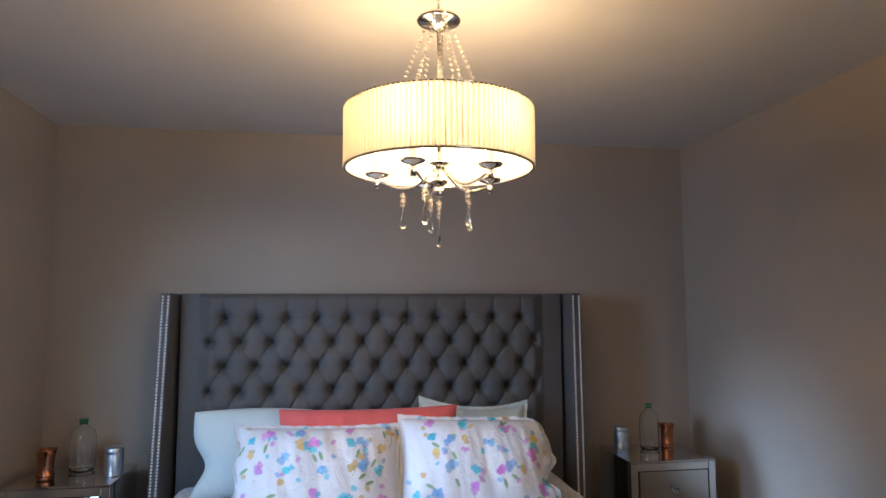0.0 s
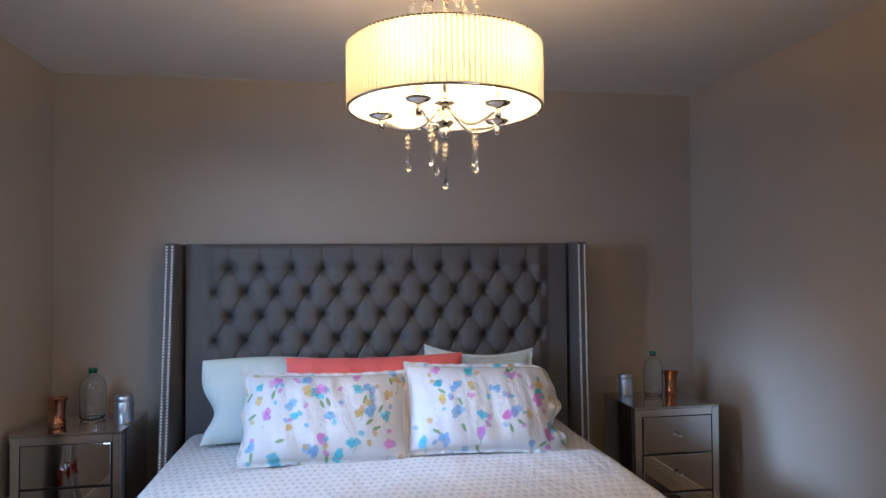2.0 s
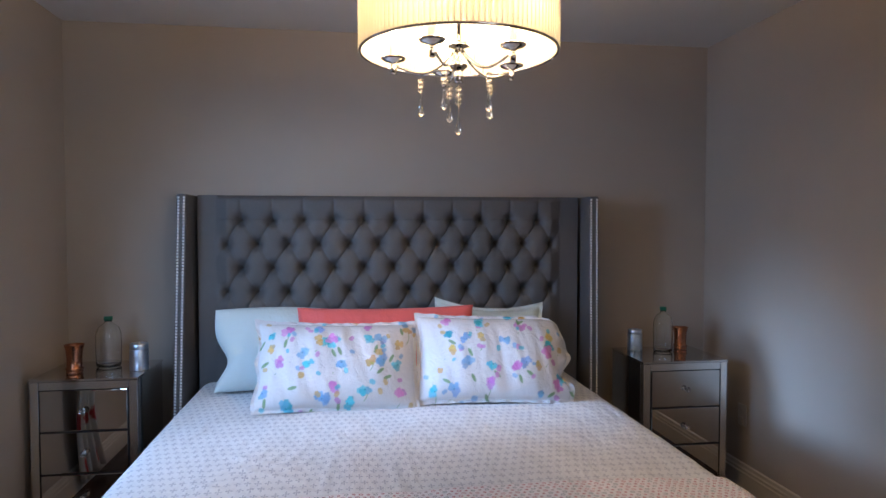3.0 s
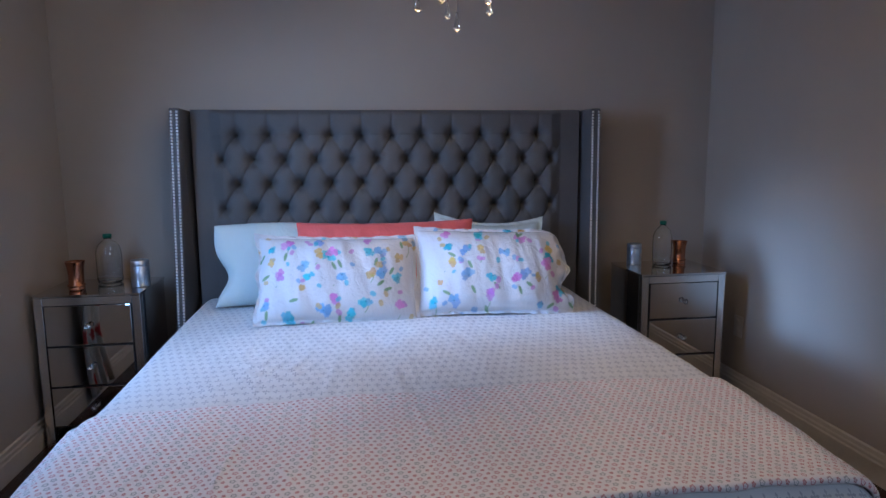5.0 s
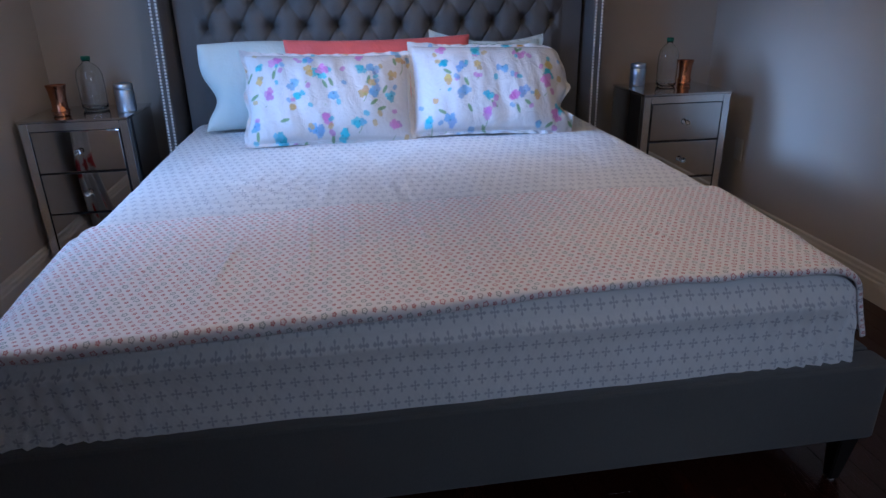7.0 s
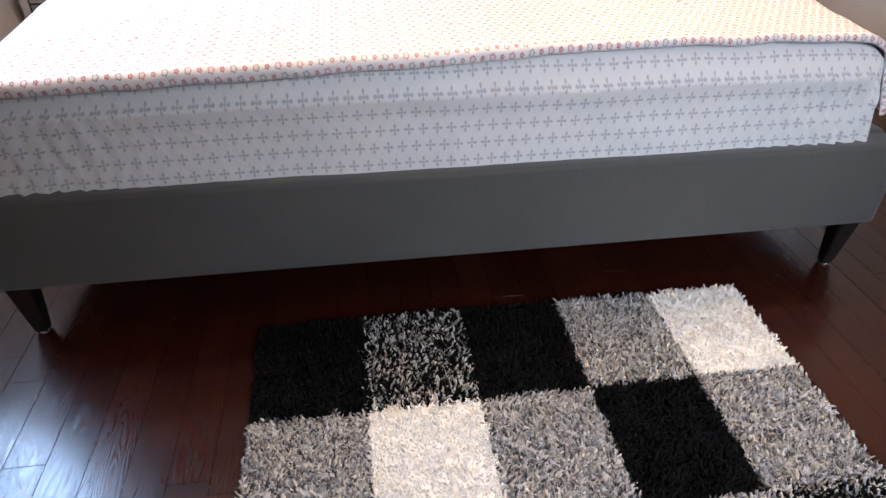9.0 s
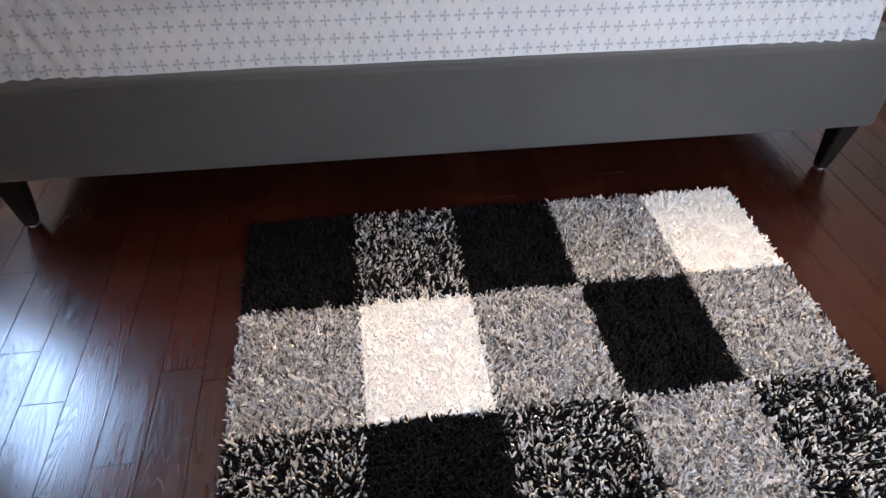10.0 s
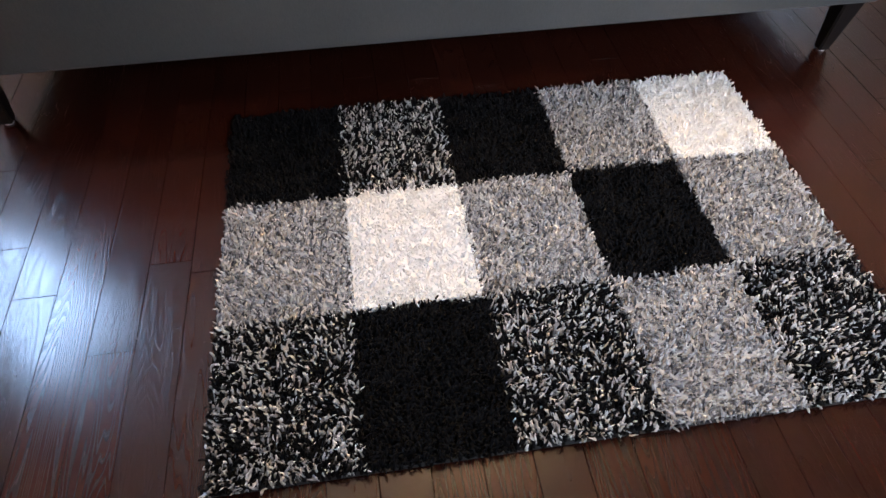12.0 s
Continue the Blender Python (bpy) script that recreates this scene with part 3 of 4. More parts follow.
def sag(x, y):
    """How far the bed's top lies under its highest part, towards the foot and the sides."""
    f = max(0.0, min(1.0, (-1.70 - y) / 0.62))
    c = (x - (MX0 + MX1) / 2) / ((MX1 - MX0) / 2)
    return 0.042 * f ** 1.3 + 0.012 * abs(c) ** 3


def wrinkle(x, y, z, k=1.0):
    v = Vector((x * 3.2, y * 2.2, z * 3.0))
    return k * (0.007 * noise.noise(v) + 0.0042 * noise.noise(v * 3.1) + 0.0014 * noise.noise(v * 8.0))


def fold_line(x, y, x0, y0, x1, y1, width, height):
    """The rise at x, y of a crease that runs from one place to another."""
    dx, dy = x1 - x0, y1 - y0
    n = math.hypot(dx, dy)
    t = ((x - x0) * dx + (y - y0) * dy) / (n * n)
    d = ((x - x0) * dy - (y - y0) * dx) / n
    end = max(0.0, min(1.0, t * 5, (1 - t) * 5)) if 0 < t < 1 else 0.0
    return height * end * math.exp(-(d / width) ** 2)


def mattress():
    """A cushion block: the footprint is a rounded rectangle, swept up and over the edge."""
    cx, cy = (MX0 + MX1) / 2, (MY0 + MY1) / 2
    hx, hy = (MX1 - MX0) / 2, (MY1 - MY0) / 2
    bm = bmesh.new()
    across = round_path(MX0, MX1, MZ0, MZ1, MR, 0.013)
    along = round_path(MY0, MY1, MZ0, MZ1, MR, 0.013)
    uvs = {}
    grid = []
    for (y, zy, sy) in along:
        row = []
        for (x, zx, sx) in across:
            z = MZ1 - math.hypot(MZ1 - zx, MZ1 - zy) if zx < MZ1 - MR * 0.0 and zy < MZ1 - MR * 0.0 else min(zx, zy)
            z = max(MZ0, z)
            up = max(0.0, min(1.0, (z - MZ0) / (MZ1 - MZ0)))
            bulge = 0.004 + 0.014 * math.exp(-((up - 0.74) / 0.16) ** 2)
            px, py = x, y
            if zx < MZ1 - MR:
                px += math.copysign(bulge, x - cx)
            if zy < MZ1 - MR:
                py += math.copysign(bulge, y - cy)
            # rounded upright corners
            ex, ey = abs(px - cx) - (hx - 0.045), abs(py - cy) - (hy - 0.045)
            if ex > 0 and ey > 0:
                d = math.hypot(ex, ey)
                if d > 0.052:
                    px = cx + math.copysign(hx - 0.045 + ex / d * 0.052, px - cx)
                    py = cy + math.copysign(hy - 0.045 + ey / d * 0.052, py - cy)
            px += math.copysign(FLARE * (1 - up) * min(1.0, abs(px - cx) / hx) ** 6, px - cx)
            wr = wrinkle(px, py, z)
            pull = 0.0
            for s, c in ((1, MX1), (-1, MX0)):
                near = math.exp(-((py - MY0) / 0.30) ** 2) * math.exp(-((px - c) / 0.22) ** 2)
                pull += 0.009 * near * math.sin(px * 150 + 6 * z + 3 * noise.noise((px * 7, py * 7, z * 9)))
            if zy < MZ1 - MR:
                py += wr + pull
            elif zx < MZ1 - MR:
                px += wr
            else:
                z += wr * 0.9
                for q in ((-0.62, -1.45, -0.36, -1.62), (-0.70, -1.30, -0.40, -1.52), (-0.58, -1.62, -0.30, -1.70), (-0.74, -1.55, -0.50, -1.70), (-0.12, -1.45, -0.09, -1.85), (-0.30, -1.35, -0.33, -1.75)):
                    z += fold_line(px, py, *q, 0.009, 0.005)
                rr = math.hypot(px + 0.78, (py + 1.28) * 1.2)
                ring_zone = math.exp(-((rr - 0.30) / 0.16) ** 2) * max(0.0, min(1.0, (px + 0.80) * 4)) * max(0.0, min(1.0, (-1.30 - py) * 6))
                z += 0.0045 * ring_zone * math.sin(rr * 105 + 3 * noise.noise((px * 5, py * 5, 0)))
            z -= sag(px, py) * max(0.0, (z - MZ0) / (MZ1 - MZ0))
            v = bm.verts.new((px, py, z))
            uvs[v] = (sx, sy)
            row.append(v)
        grid.append(row)
    lay = bm.loops.layers.uv.new("metres")
    for a, b in zip(grid, grid[1:]):
        for i in range(len(a) - 1):
            f = bm.faces.new((a[i], a[i + 1], b[i + 1], b[i]))
            f.smooth = True
            for l in f.loops:
                l[lay].uv = uvs[l.vert]
    root = empty("mattress", (0, 0, 0), "deep mattress in a white fitted sheet printed with grey crosses", "mattress")
    part("core", box(MX0 + 0.04, MY0 + 0.04, MZ0, MX1 - 0.04, MY1 - 0.04, MZ1 - 0.09, 0.03, 3), MINT, root)
    part("fitted_sheet", bm, CROSS, root, "white fitted sheet with small grey crosses", True)
    return root


mattress()


def top_sheet():
    """The flat sheet laid over the foot half of the bed, hanging down both sides, with a rolled hem at the foot."""
    path = round_path(MX0 - 0.016, MX1 + 0.016, 0.42, MZ1 + 0.010, MR + 0.01, 0.006)
    rows = span(0, 0.075, 16) + span(0.075, 0.64, 110)[1:]

    def place(i, s):
        x, z, _ = path[int(i)]
        cx = (x - (MX0 + MX1) / 2) / ((MX1 - MX0) / 2)
        r = 0.0065 + 0.009 * max(0.0, math.cos((cx + 0.55) * 1.7)) + 0.002 * noise.noise((cx * 6, 1.0, 0))
        y0 = -2.325 + 0.016 * math.sin(cx * 2.2 + 0.6) + 0.010 * cx + 0.006 * noise.noise((cx * 4, 5.0, 0))
        turn = min(s / r, 2.5)
        flat = max(0.0, s - 2.5 * r)
        a = 2.5 - turn
        yy = y0 - r * math.sin(a) + flat * (0.985 - 0.04 * (cx + 1) - 0.012 * math.sin(cx * 3))
        rise = r * (math.cos(a) - 1)
        zz = z + wrinkle(x, yy, z, 1.0) + 0.004 * math.exp(-(flat / 0.05) ** 2)
        if z > MZ1 - 0.02:
            zz += rise
            for q in ((-0.085, -1.80, -0.02, -2.24, 0.006), (-0.36, -1.82, -0.34, -2.22, 0.005), (-0.60, -1.95, -0.74, -2.28, 0.004), (-0.66, -1.86, -0.80, -2.26, 0.004), (-0.82, -1.88, -0.87, -2.20, 0.004), (-0.52, -1.90, -0.56, -2.20, 0.006), (0.20, -1.84, 0.30, -2.14, 0.005), (0.50, -2.02, 0.56, -2.12, 0.006), (-0.42, -2.10, -0.38, -2.18, 0.006)):
                zz += fold_line(x, yy, q[0], q[1], q[2], q[3], 0.0048, q[4] * 0.85)
            xx = x
        else:
            side = math.copysign(1, cx)
            hang = MZ1 - z
            xx = x + side * (0.012 + 0.20 * hang + rise + 0.05 * hang * noise.noise((yy * 9, side * 3.0, z * 2)))
            ey = min(0.075, max(0.0, MY0 + 0.07 - yy))
            xx -= side * (0.078 - math.sqrt(max(0.0, 0.078 ** 2 - ey * ey))) * 0.6
            yy += 0.01 * math.sin(z * 14)
        zz -= sag(x, yy) * max(0.0, min(1.0, (z - MZ0) / (MZ1 - MZ0)))
        return (xx, yy, zz)

    ys = rows
    me = sheet_mesh("flat_sheet", list(range(len(path))), ys, place, uv=lambda i, y: (path[int(i)][2], y))
    ob = part("flat_sheet", me, RINGS)
    sol = ob.modifiers.new("cloth", "SOLIDIFY")
    sol.thickness, sol.offset = 0.004, 1.0
    return tagged(ob, "white flat sheet printed with small red flowers spread over the bed", "bed sheet")


top_sheet()


# ---- pillows ----
def petal_mask(dx, dy, size, turn, petals):
    r = np.hypot(dx, dy) / size
    th = np.arctan2(dy, dx) + turn
    edge = 0.62 + 0.34 * np.abs(np.cos(th * petals / 2)) + 0.06 * np.cos(th * 9 + turn * 5)
    return np.clip((edge - r) / 0.10, 0, 1)


PINKS = {"b": (0.17, 0.34, 0.55), "t": (0.06, 0.43, 0.55), "p": (0.50, 0.18, 0.46), "o": (0.50, 0.34, 0.10)}


def flower_print(w, h, seed, blooms):
    """The watercolour print on a cover w by h metres: blooms are (kind, across, up), in tenths."""
    rng = np.random.RandomState(seed)
    nx, ny = int(w / 0.0030), int(h / 0.0030)
    X, Y = np.meshgrid(np.linspace(0, w, nx), np.linspace(0, h, ny))
    col = np.ones((ny, nx, 3)) * np.array((0.62, 0.605, 0.60))

    def paint(mask, c, strength):
        m = (mask * strength)[..., None]
        col[:] = col * (1 - m) + np.array(c) * m

    for kind, u, v in blooms:
        cx, cy = w * u / 10, h * v / 10
        size = rng.uniform(0.026, 0.034) * (0.82 if kind == "o" else 1.0)
        ang = rng.uniform(-2.4, -0.7)
        L = rng.uniform(0.04, 0.075)
        ex, ey = cx + L * math.cos(ang), cy + L * math.sin(ang)
        t = np.clip(((X - cx) * (ex - cx) + (Y - cy) * (ey - cy)) / L ** 2, 0, 1)
        bend = 0.010 * np.sin(t * math.pi)
        d = np.hypot(X - cx - t * (ex - cx) - bend, Y - cy - t * (ey - cy))
        if rng.rand() < 0.85:
            paint(np.clip((0.0023 - d) / 0.001, 0, 1), (0.18, 0.30, 0.12), 0.8)
        if rng.rand() < 0.55:
            la = ang + rng.uniform(-0.7, 0.7)
            qx, qy = (X - ex) * math.cos(la) + (Y - ey) * math.sin(la), -(X - ex) * math.sin(la) + (Y - ey) * math.cos(la)
            paint(np.clip((1 - (qx / 0.021) ** 2 - (qy / 0.0075) ** 2) * 3, 0, 1), (0.14, 0.27, 0.10), 0.85)
        base = np.array(PINKS[kind])
        for k in range(3):
            a = rng.uniform(0, 6.28)
            ox, oy = 0.45 * size * math.cos(a), 0.40 * size * math.sin(a)
            tint = base * rng.uniform(0.8, 1.25) + rng.uniform(-0.03, 0.07, 3)
            paint(petal_mask(X - cx - ox, Y - cy - oy, size * rng.uniform(0.5, 0.8), rng.uniform(0, 6), 3), np.clip(tint, 0, 1), 0.84)
        for _k in range(rng.randint(1, 3)):
            bud = np.array(PINKS["btpo"[rng.randint(4)]])
            bx, by = cx + rng.uniform(-0.07, 0.07), cy + rng.uniform(-0.07, 0.07)
            paint(petal_mask(X - bx, Y - by, size * 0.48, rng.uniform(0, 6), 2), bud, 0.75)
        if kind in "tb":
            paint(np.clip((0.004 - np.hypot(X - cx, Y - cy)) / 0.002, 0, 1), base * 0.35, 0.7)
    return nx, ny, col


def pillow(name, w, h, thick, mat, pose_m, label, flange=0.0, frill=(), seed=1, print_of=None, slump=0.0, puff=2.6, waist=(0, 0.0), soft_corner=0.0):
    """A stuffed cover, w by h and thick, standing in its own x-z plane with its face to -y."""
    if print_of:
        nx, ny, col = flower_print(w, h, seed, print_of)
    else:
        nx, ny, col = 90, 60, None
    verts, faces, cols = [], [], []
    off = Vector((seed * 3.7, seed * 1.3, seed * 2.1))
    for side in (-1, 1):
        n0 = len(verts)
        mx, my = (nx, ny) if side == -1 else (60, 40)
        for j in range(my):
            for i in range(mx):
                u, v = 2 * i / (mx - 1) - 1, 2 * j / (my - 1) - 1
                fx, fz = 1 - flange / (w / 2), 1 - flange / (h / 2)
                cu, cv = min(1.0, abs(u) / fx), min(1.0, abs(v) / fz)
                body = max(0.0, (1 - cu ** puff)) ** 0.5 * max(0.0, (1 - cv ** puff)) ** 0.5
                x, z = u * w / 2, v * h / 2
                x *= 1 - 0.035 * (1 - v * v) * abs(u) ** 3
                z *= 1 - 0.06 * (1 - u * u) * abs(v) ** 3
                if u * waist[0] > 0:
                    x -= waist[0] * waist[1] * abs(u) ** 2.5 * math.exp(-((v + 0.25) / 0.42) ** 2)
                z += -slump * (1 - u * u) * (v + 1) / 2
                tip = (max(0.0, u) * max(0.0, v)) ** 5
                x -= soft_corner * tip
                z -= soft_corner * 0.55 * tip
                q = Vector((x * 5, side * 2.0, z * 5)) + off
                w2 = Vector((x * 17 + 3 * z, side, z * 5)) + off
                wr = 0.010 * noise.noise(q) + 0.0042 * noise.noise(w2) + 0.002 * noise.noise(w2 * 2.3)
                crease = 0.0075 * math.sin(x * 55 + 6 * noise.noise(q * 0.6)) * max(0.0, noise.noise(Vector((x * 4, seed, 1.0))) + 0.25) * (0.4 + abs(v))
                y = side * (thick / 2 * body + 0.002) + (wr + crease) * (0.25 + body)
                edge = max(0.0, max((abs(u) - fx) / max(1e-6, 1 - fx), (abs(v) - fz) / max(1e-6, 1 - fz))) if flange else 0.0
                y += edge * (0.010 * noise.noise(q * 3.3) + 0.005 * math.sin((x + z) * 95 + 5 * noise.noise(q)))
                for f, amp, freq in frill:
                    k = max(0.0, (u * f - 0.82) / 0.18)
                    y += amp * k * math.sin(z * freq + seed)
                    x += f * amp * 0.7 * k * math.sin(z * freq * 0.61 + 1.0)
                verts.append((x, y, z + h / 2))
                if col is not None:
                    cols.append(col[min(ny - 1, int(j * (ny - 1) / (my - 1))), min(nx - 1, int(i * (nx - 1) / (mx - 1)))])
        for j in range(my - 1):
            for i in range(mx - 1):
                a = n0 + j * mx + i
                faces.append((a, a + 1, a + mx + 1, a + mx) if side == -1 else (a, a + mx, a + mx + 1, a + 1))
    me = bpy.data.meshes.new(name)
    me.from_pydata(verts, [], faces)
    me.polygons.foreach_set("use_smooth", [True] * len(me.polygons))
    if col is not None:
        at = me.attributes.new("print", "FLOAT_COLOR", "POINT")
        at.data.foreach_set("color", np.c_[np.array(cols), np.ones(len(cols))].ravel())
    ob = part(name, me, mat)
    ob.matrix_world = pose_m
    return tagged(ob, label, "pillow", "pillows on the bed")


LEFT_BLOOMS = [("t", 0.9, 8.0), ("p", 1.9, 8.5), ("b", 0.6, 2.0), ("o", 1.1, 6.4), ("p", 1.6, 5.0), ("b", 2.9, 5.9), ("t", 3.3, 4.7), ("o", 2.9, 3.3), ("b", 4.0, 8.8), ("t", 4.4, 6.8), ("o", 3.9, 7.2),
               ("p", 4.6, 7.4), ("b", 5.2, 4.8), ("p", 4.7, 2.2), ("b", 4.1, 1.2), ("t", 5.6, 0.7), ("p", 6.9, 8.9), ("t", 6.7, 7.3), ("b", 7.6, 7.4), ("o", 6.9, 5.0), ("b", 7.7, 5.1), ("t", 8.6, 4.6), ("p", 8.8, 2.0),
               ("t", 6.6, 2.0), ("o", 8.7, 6.7), ("o", 9.3, 8.6), ("b", 9.0, 9.5), ("t", 2.0, 0.4)]
RIGHT_BLOOMS = [("t", 2.0, 7.4), ("p", 1.9, 9.0), ("b", 3.2, 6.6), ("o", 4.2, 6.8), ("t", 4.2, 8.6), ("o", 2.2, 5.4), ("b", 5.6, 6.6), ("b", 3.3, 4.0), ("t", 4.8, 3.9), ("p", 4.5, 2.0), ("o", 1.5, 3.1), ("t", 1.2, 1.2),
                ("b", 2.4, 1.4), ("p", 6.7, 8.2), ("o", 7.1, 9.6), ("t", 6.2, 9.6), ("o", 8.7, 7.0), ("b", 6.9, 4.1), ("p", 6.2, 3.9), ("o", 7.7, 3.8), ("t", 8.6, 6.0), ("p", 8.4, 5.2), ("t", 9.3, 2.6), ("p", 9.0, 1.8), ("b", 8.0, 1.0)]

pillow("pillow", 0.62, 0.375, 0.17, MINT, pose(-0.558, -0.52, 0.630, -14, 2, 4), "plump white cotton pillow leaning on the headboard", frill=((-1, 0.014, 18),), seed=2, waist=(-1, 0.055), slump=-0.03)
pillow("pillow", 0.82, 0.398, 0.15, CORAL, pose(-0.075, -0.62, 0.632, -12, 0, 0), "coral red cotton pillow behind the others", seed=3, puff=3.2)
pillow("pillow", 0.57, 0.40, 0.13, MINT, pose(0.445, -0.37, 0.626, -12, 3.2, -2), "white cotton pillow behind the floral one", flange=0.02, seed=4, slump=0.035, puff=3.2)
pillow("pillow", 0.695, 0.40, 0.19, FLORAL, pose(-0.300, -0.882, 0.623, -26, 1.5, 1), "white pillow with watercolour flowers, squared sham edges", flange=0.018, frill=((-1, 0.011, 62),), seed=11, print_of=LEFT_BLOOMS)
pillow("pillow", 0.69, 0.405, 0.19, FLORAL, pose(0.366, -0.872, 0.629, -24, 1.2, -3), "white floral pillow with a wavy frilled side", flange=0.018, frill=((1, 0.028, 58),), seed=12, print_of=RIGHT_BLOOMS, soft_corner=0.075)


# ---- nightstands ----
def nightstand(at, label):
    """Mirrored chest of three drawers, 0.45 wide, 0.39 deep, 0.717 high; its origin is the front centre on the floor."""
    root = empty("nightstand", at, label, "nightstand", "mirrored nightstands")
    w, d, h = 0.225, 0.39, 0.717
    part("top", box(-w - 0.004, -0.004, h - 0.010, w + 0.004, d, h, 0.0012, 1), MIRROR, root, "bevelled mirror glass top")
    part("carcass", box(-w + 0.004, 0.006, 0.10, w - 0.004, d - 0.004, h - 0.0105), BLACKGAP, root)
    for s in (-1, 1):
        part("side_panel", box(min(s * w, s * (w - 0.003)), 0.038, 0.10, max(s * w, s * (w - 0.003)), d - 0.002, h - 0.0115, 0.001, 1), MIRROR, root)
        x0, x1 = (w - 0.036, w) if s > 0 else (-w, -w + 0.036)
        part("stile", box(x0, 0.0, 0.0, x1, 0.036, h - 0.0115, 0.0012, 1), MIRROR_EDGE, root, "mirrored front post running to the floor")
        part("rear_leg", box(x0, d - 0.038, 0.0, x1, d - 0.004, 0.099, 0.002, 1), MIRROR, root)
    part("rail", box(-w + 0.0375, 0.0, h - 0.047, w - 0.0375, 0.005, h - 0.0115, 0.0008, 1), MIRROR_EDGE, root)
    for i in range(3):
        z1 = h - 0.050 - i * 0.190
        z0 = z1 - 0.182
        dr = part("drawer", box(-w + 0.042, -0.002, z0, w - 0.042, 0.005, z1, 0.003, 2), MIRROR, root, "mirrored drawer front")
        # Black strip stands in for the shaded gap under each drawer front.
        part("gap_strip", box(-w + 0.040, 0.001, z0 - 0.0072, w - 0.040, 0.0055, z0 - 0.0012, 0.001, 1), BLACKGAP, root)
        knob = lathe([(0.006, 0), (0.005, 0.010), (0.010, 0.014), (0.014, 0.020), (0.012, 0.027), (0, 0.030)], 10)
        k = part("knob", knob, CRYSTAL, dr, "faceted crystal knob")
        k.matrix_basis = pose(0, -0.002, (z0 + z1) / 2, 90, 0, 0)
    return root


nightstand((-1.420, -0.508, 0), "mirrored three drawer nightstand in the window corner")
nightstand((1.430, -0.535, 0), "mirrored three drawer nightstand beside the bare side wall")


# ---- things on the nightstands ----
def bottle(at, size=(1, 1, 1)):
    root = empty("water_bottle", at, "empty clear plastic bottle with green cap on the nightstand", "bottle", "bottles on the nightstands")
    root.scale = size
    outer = [(0, 0.006), (0.020, 0.004), (0.036, 0.0), (0.043, 0.007), (0.0445, 0.03), (0.0425, 0.042), (0.0445, 0.055), (0.0445, 0.135), (0.0435, 0.158), (0.037, 0.186), (0.022, 0.205), (0.0125, 0.213), (0.0125, 0.223)]
    inner = [(r - 0.0022, z + 0.001) for r, z in reversed(outer[3:])] + [(0, 0.0055)]
    part("body", lathe(outer + inner, 28), CLEAR, root, "clear ribbed plastic body", True)
    part("cap", lathe([(0, 0.224), (0.0155, 0.2235), (0.0155, 0.240), (0.014, 0.242), (0, 0.242)], 24), GREEN, root, "green screw cap", True)
    return root


def copper_cup(at, size=(1, 1, 1)):
    root = empty("copper_cup", at, "flared copper tumbler with a ringed foot", "cup", "cups on the nightstands")
    root.scale = size
    pr = [(0, 0.004), (0.030, 0.0), (0.034, 0.004), (0.034, 0.010), (0.030, 0.014), (0.0365, 0.018), (0.0365, 0.023), (0.031, 0.027), (0.031, 0.06), (0.034, 0.095), (0.040, 0.120), (0.041, 0.122), (0.0395, 0.122), (0.033, 0.095), (0.0295, 0.06), (0.0295, 0.03), (0, 0.028)]
    part("body", lathe(pr, 32), COPPER, root, "", True)
    return root


def tin(at, label, size=(1, 1, 1)):
    root = empty("tin", at, label, "tin", "tins on the nightstands")
    root.scale = size
    part("body", lathe([(0, 0.001), (0.033, 0.0), (0.0345, 0.003), (0.0345, 0.085), (0.033, 0.088), (0, 0.088)], 32), TIN, root, "", True)
    part("lid", lathe([(0, 0.0885), (0.0325, 0.0885), (0.0335, 0.091), (0.0335, 0.110), (0.031, 0.1125), (0.012, 0.1125), (0.011, 0.117), (0, 0.118)], 32), TIN, root, "brushed metal lid", True)
    return root


NS = 0.7175
copper_cup((-1.505, -0.385, NS), (1.05, 1.05, 1.1))
bottle((-1.405, -0.245, NS), (1.3, 1.3, 1.0))
tin((-1.235, -0.345, NS), "pale blue metal tin with a lid", (1.22, 1.22, 1.12))
tin((1.305, -0.215, NS), "silver metal tin with a lid", (1.15, 1.15, 1.0))
bottle((1.432, -0.285, NS), (1.15, 1.15, 1.0))
copper_cup((1.560, -0.235, NS))

# ---- wall outlet ----
out = empty("wall_outlet", (RIGHT, -0.40, 0.385), "ivory double wall outlet low on the wall", "outlet")
part("plate", box(-0.006, -0.036, -0.058, -0.0005, 0.036, 0.058, 0.002, 2), PLATE, out)
for z in (-0.024, 0.024):
    part("socket", box(-0.0085, -0.016, z - 0.014, -0.0062, 0.016, z + 0.014, 0.001, 1), PLATE, out)


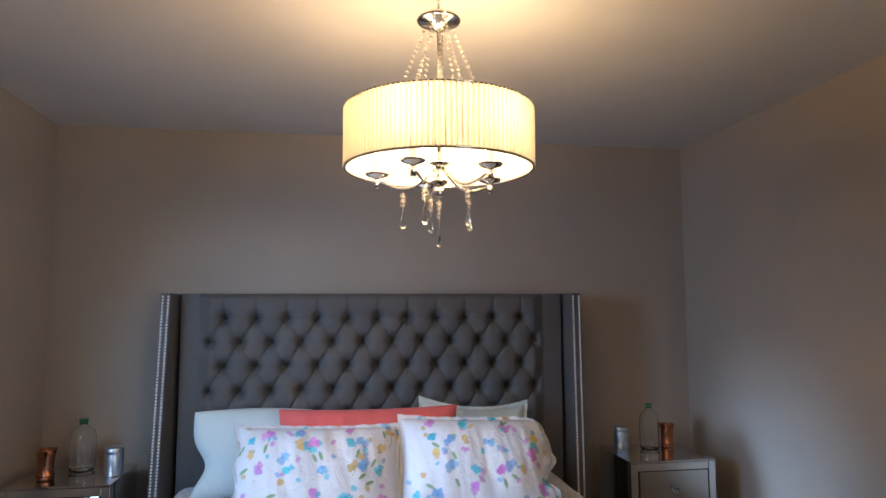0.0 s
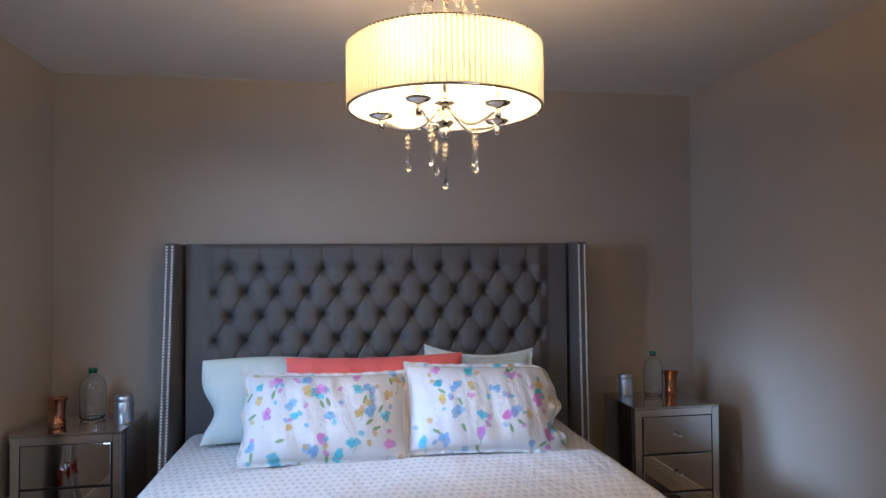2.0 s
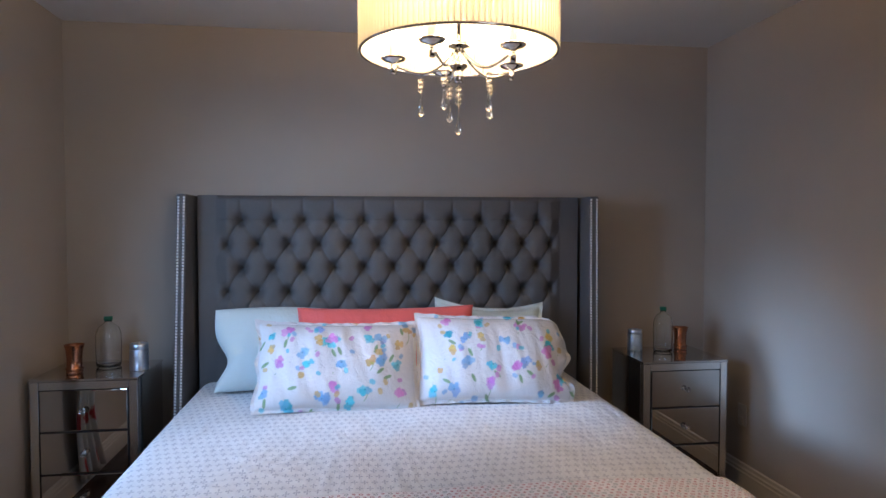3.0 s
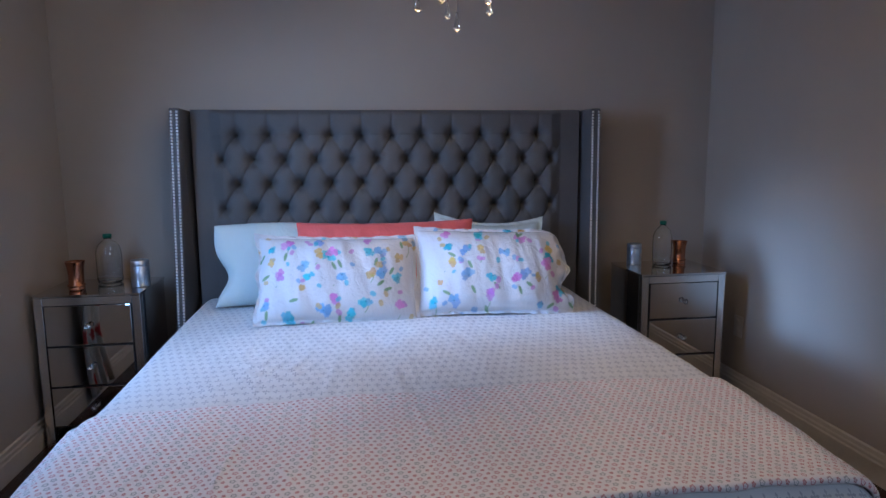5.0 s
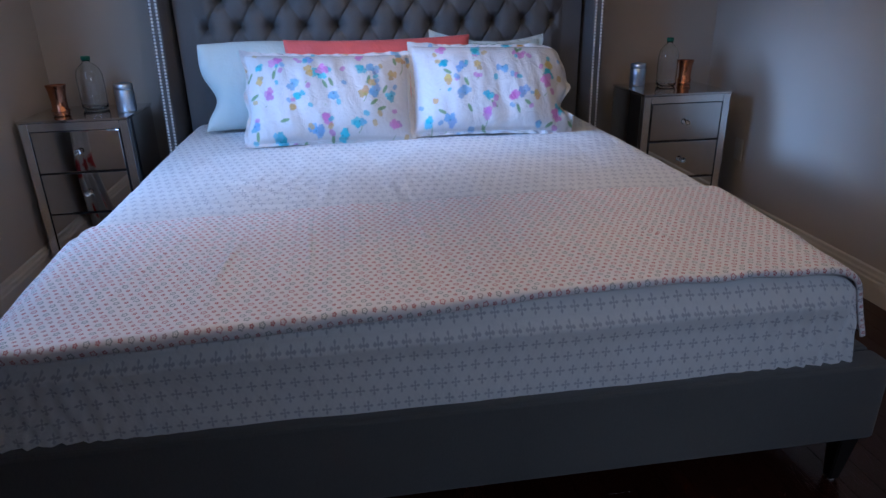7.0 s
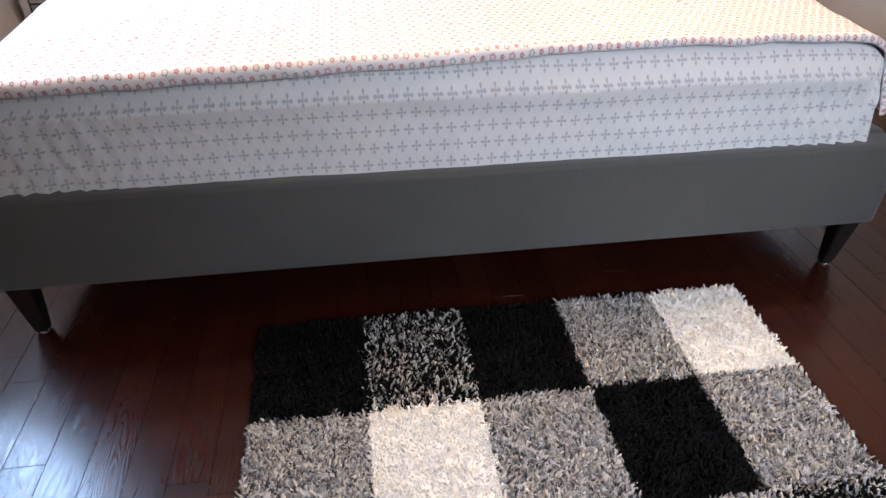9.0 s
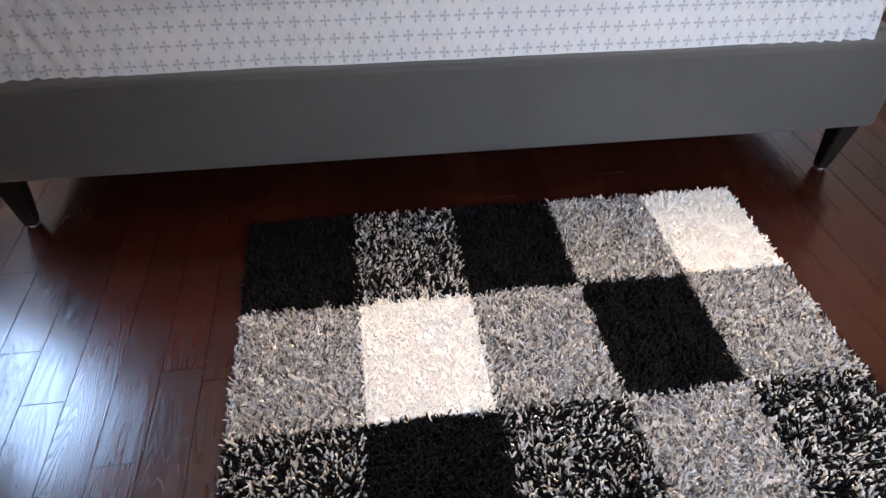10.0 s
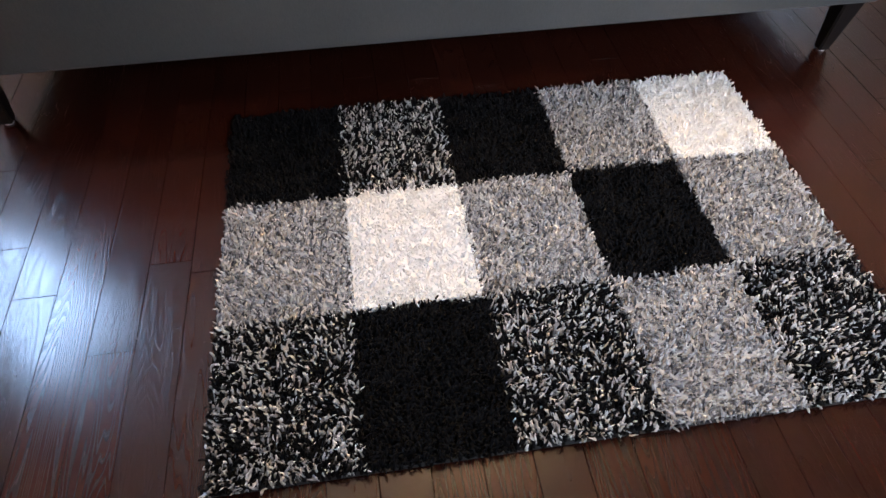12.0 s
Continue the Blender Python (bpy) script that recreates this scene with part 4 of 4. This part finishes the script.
# ---- rug ----
def rug():
    x0, x1, y0, y1 = -0.508, 0.652, -3.266, -2.424
    root = empty("rug", ((x0 + x1) / 2, (y0 + y1) / 2, 0), "shaggy black, white and grey chequered rug beside the bed", "rug")
    cx, cy = (x0 + x1) / 2, (y0 + y1) / 2
    part("backing", box(x0 - cx, y0 - cy, 0.0, x1 - cx, y1 - cy, 0.006, 0.002, 1), BACKING, root)
    plan = ("kmkgw", "gwgkg", "mkmgm")
    yarns = {"k": (BLACKYARN, "black"), "m": (MIXYARN, "black and white flecked"), "g": (GREYYARN, "mixed grey"), "w": (WHITEYARN, "cream white")}
    rng = np.random.RandomState(5)
    cw, ch = (x1 - x0) / 5, (y1 - y0) / 3
    for j, row in enumerate(plan):
        for i, k in enumerate(row):
            ax, ay = x0 + i * cw - cx, y1 - (j + 1) * ch - cy
            pitch = 0.0047
            gx, gy = np.meshgrid(np.arange(pitch / 2, cw, pitch), np.arange(pitch / 2, ch, pitch))
            n = gx.size
            bx = ax + gx.ravel() + rng.uniform(-0.003, 0.003, n)
            by = ay + gy.ravel() + rng.uniform(-0.003, 0.003, n)
            swirl = 2.2 * np.sin(bx * 31 + 4 * np.sin(by * 17)) + 2.0 * np.cos(by * 37 + 3 * np.sin(bx * 13))
            az = swirl + rng.normal(0, 1.1, n)
            lean = rng.uniform(0.05, 0.62, n)
            L = rng.uniform(0.013, 0.020, n)
            rad = rng.uniform(0.0019, 0.0028, n)
            dx, dy = np.cos(az), np.sin(az)
            RINGS_N, SIDES = 5, 4
            verts = np.zeros((n, RINGS_N, SIDES, 3))
            droop = rng.uniform(0.2, 1.25, n)
            bend = rng.choice((-1.0, 1.0), n) * rng.uniform(0.0010, 0.0042, n)
            hor, ver = np.zeros(n), np.full(n, 0.005)
            for s in range(RINGS_N):
                f = s / (RINGS_N - 1)
                if s:
                    ang = lean * (0.4 + 2.2 * f * droop)
                    hor = hor + L / (RINGS_N - 1) * np.sin(ang)
                    ver = ver + L / (RINGS_N - 1) * np.cos(ang)
                ver = np.maximum(ver, 0.006)
                rr = rad * (0.9, 1.05, 1.1, 1.0, 0.55)[s]
                curl = bend * math.sin(f * 3.6)
                for c in range(SIDES):
                    t = 2 * np.pi * c / SIDES + az * 2 + 0.6 * s
                    px = bx + dx * hor - dy * curl + rr * np.cos(t) * -dy + rr * 0.9 * np.sin(t) * dx
                    py = by + dy * hor + dx * curl + rr * np.cos(t) * dx + rr * 0.9 * np.sin(t) * dy
                    verts[:, s, c, 0] = np.clip(px, x0 - cx - 0.004 + 0.3 * (px + cx - x0), x1 - cx + 0.004 + 0.3 * (px + cx - x1))
                    verts[:, s, c, 1] = py
                    verts[:, s, c, 2] = ver + rr * np.sin(t)
            base = (np.arange(n) * RINGS_N * SIDES)[:, None]
            quads = []
            for s in range(RINGS_N - 1):
                for c in range(SIDES):
                    d = (c + 1) % SIDES
                    quads.append(base + np.array([s * SIDES + c, s * SIDES + d, (s + 1) * SIDES + d, (s + 1) * SIDES + c]))
            last = (RINGS_N - 1) * SIDES
            faces = np.concatenate(quads).tolist() + (base + np.arange(last, last + SIDES)).tolist()
            me = bpy.data.meshes.new("pile")
            me.from_pydata(verts.reshape(-1, 3).tolist(), [], faces)
            me.polygons.foreach_set("use_smooth", [True] * len(me.polygons))
            if k in "wg":
                depth = 0.0156 if k == "w" else 0.012
                part("pile_ground", box(ax + 0.004, ay + 0.004, 0.0065, ax + cw - 0.004, ay + ch - 0.004, depth, 0.001, 1), yarns[k][0], root)
            mat, word = yarns[k]
            tagged(part("pile_square", me, mat, root, word + " shag square"), kind="stuff")
    return root


rug()


# ---- plank floor ----
def plank_floor():
    sub = structure("floor", box(LEFT - T, REAR - T, -0.06, RIGHT + T, T, -0.010), JOINT, "dark cherry hardwood plank floor", "floor")
    rng = random.Random(8)
    pitch, gap = 0.0772, 0.0007
    x = -0.566 - 15 * pitch
    k = 0
    joints = {10: -2.735, 11: -2.859, 13: -2.997, 14: -2.813}
    while x < RIGHT:
        a, b = max(x, LEFT + 0.001), min(x + pitch, RIGHT - 0.001)
        if b - a < 0.01:
            x += pitch
            k += 1
            continue
        y = -0.001 - rng.uniform(0, 0.5)
        first = -0.001
        cuts = [first]
        while y > REAR + 0.25:
            cuts.append(y)
            y -= rng.choice((0.5, 0.65, 0.8, 0.95, 1.1))
        if k in joints:
            cuts = [c for c in cuts if abs(c - joints[k]) > 0.45 or c == first] + [joints[k]]
            cuts.sort(reverse=True)
        cuts.append(REAR + 0.001)
        for hi, lo in zip(cuts, cuts[1:]):
            if hi - lo < 0.05:
                continue
            bm = box(a + gap / 2 - (a + b) / 2, -(hi - lo) / 2 + gap / 2, -0.010, b - gap / 2 - (a + b) / 2, (hi - lo) / 2 - gap / 2, 0.0, 0.0005, 1)
            ob = part("plank", bm, WOOD, sub)
            ob.location = ((a + b) / 2, (hi + lo) / 2, rng.uniform(-0.0004, 0.0))
        x += pitch
        k += 1


plank_floor()
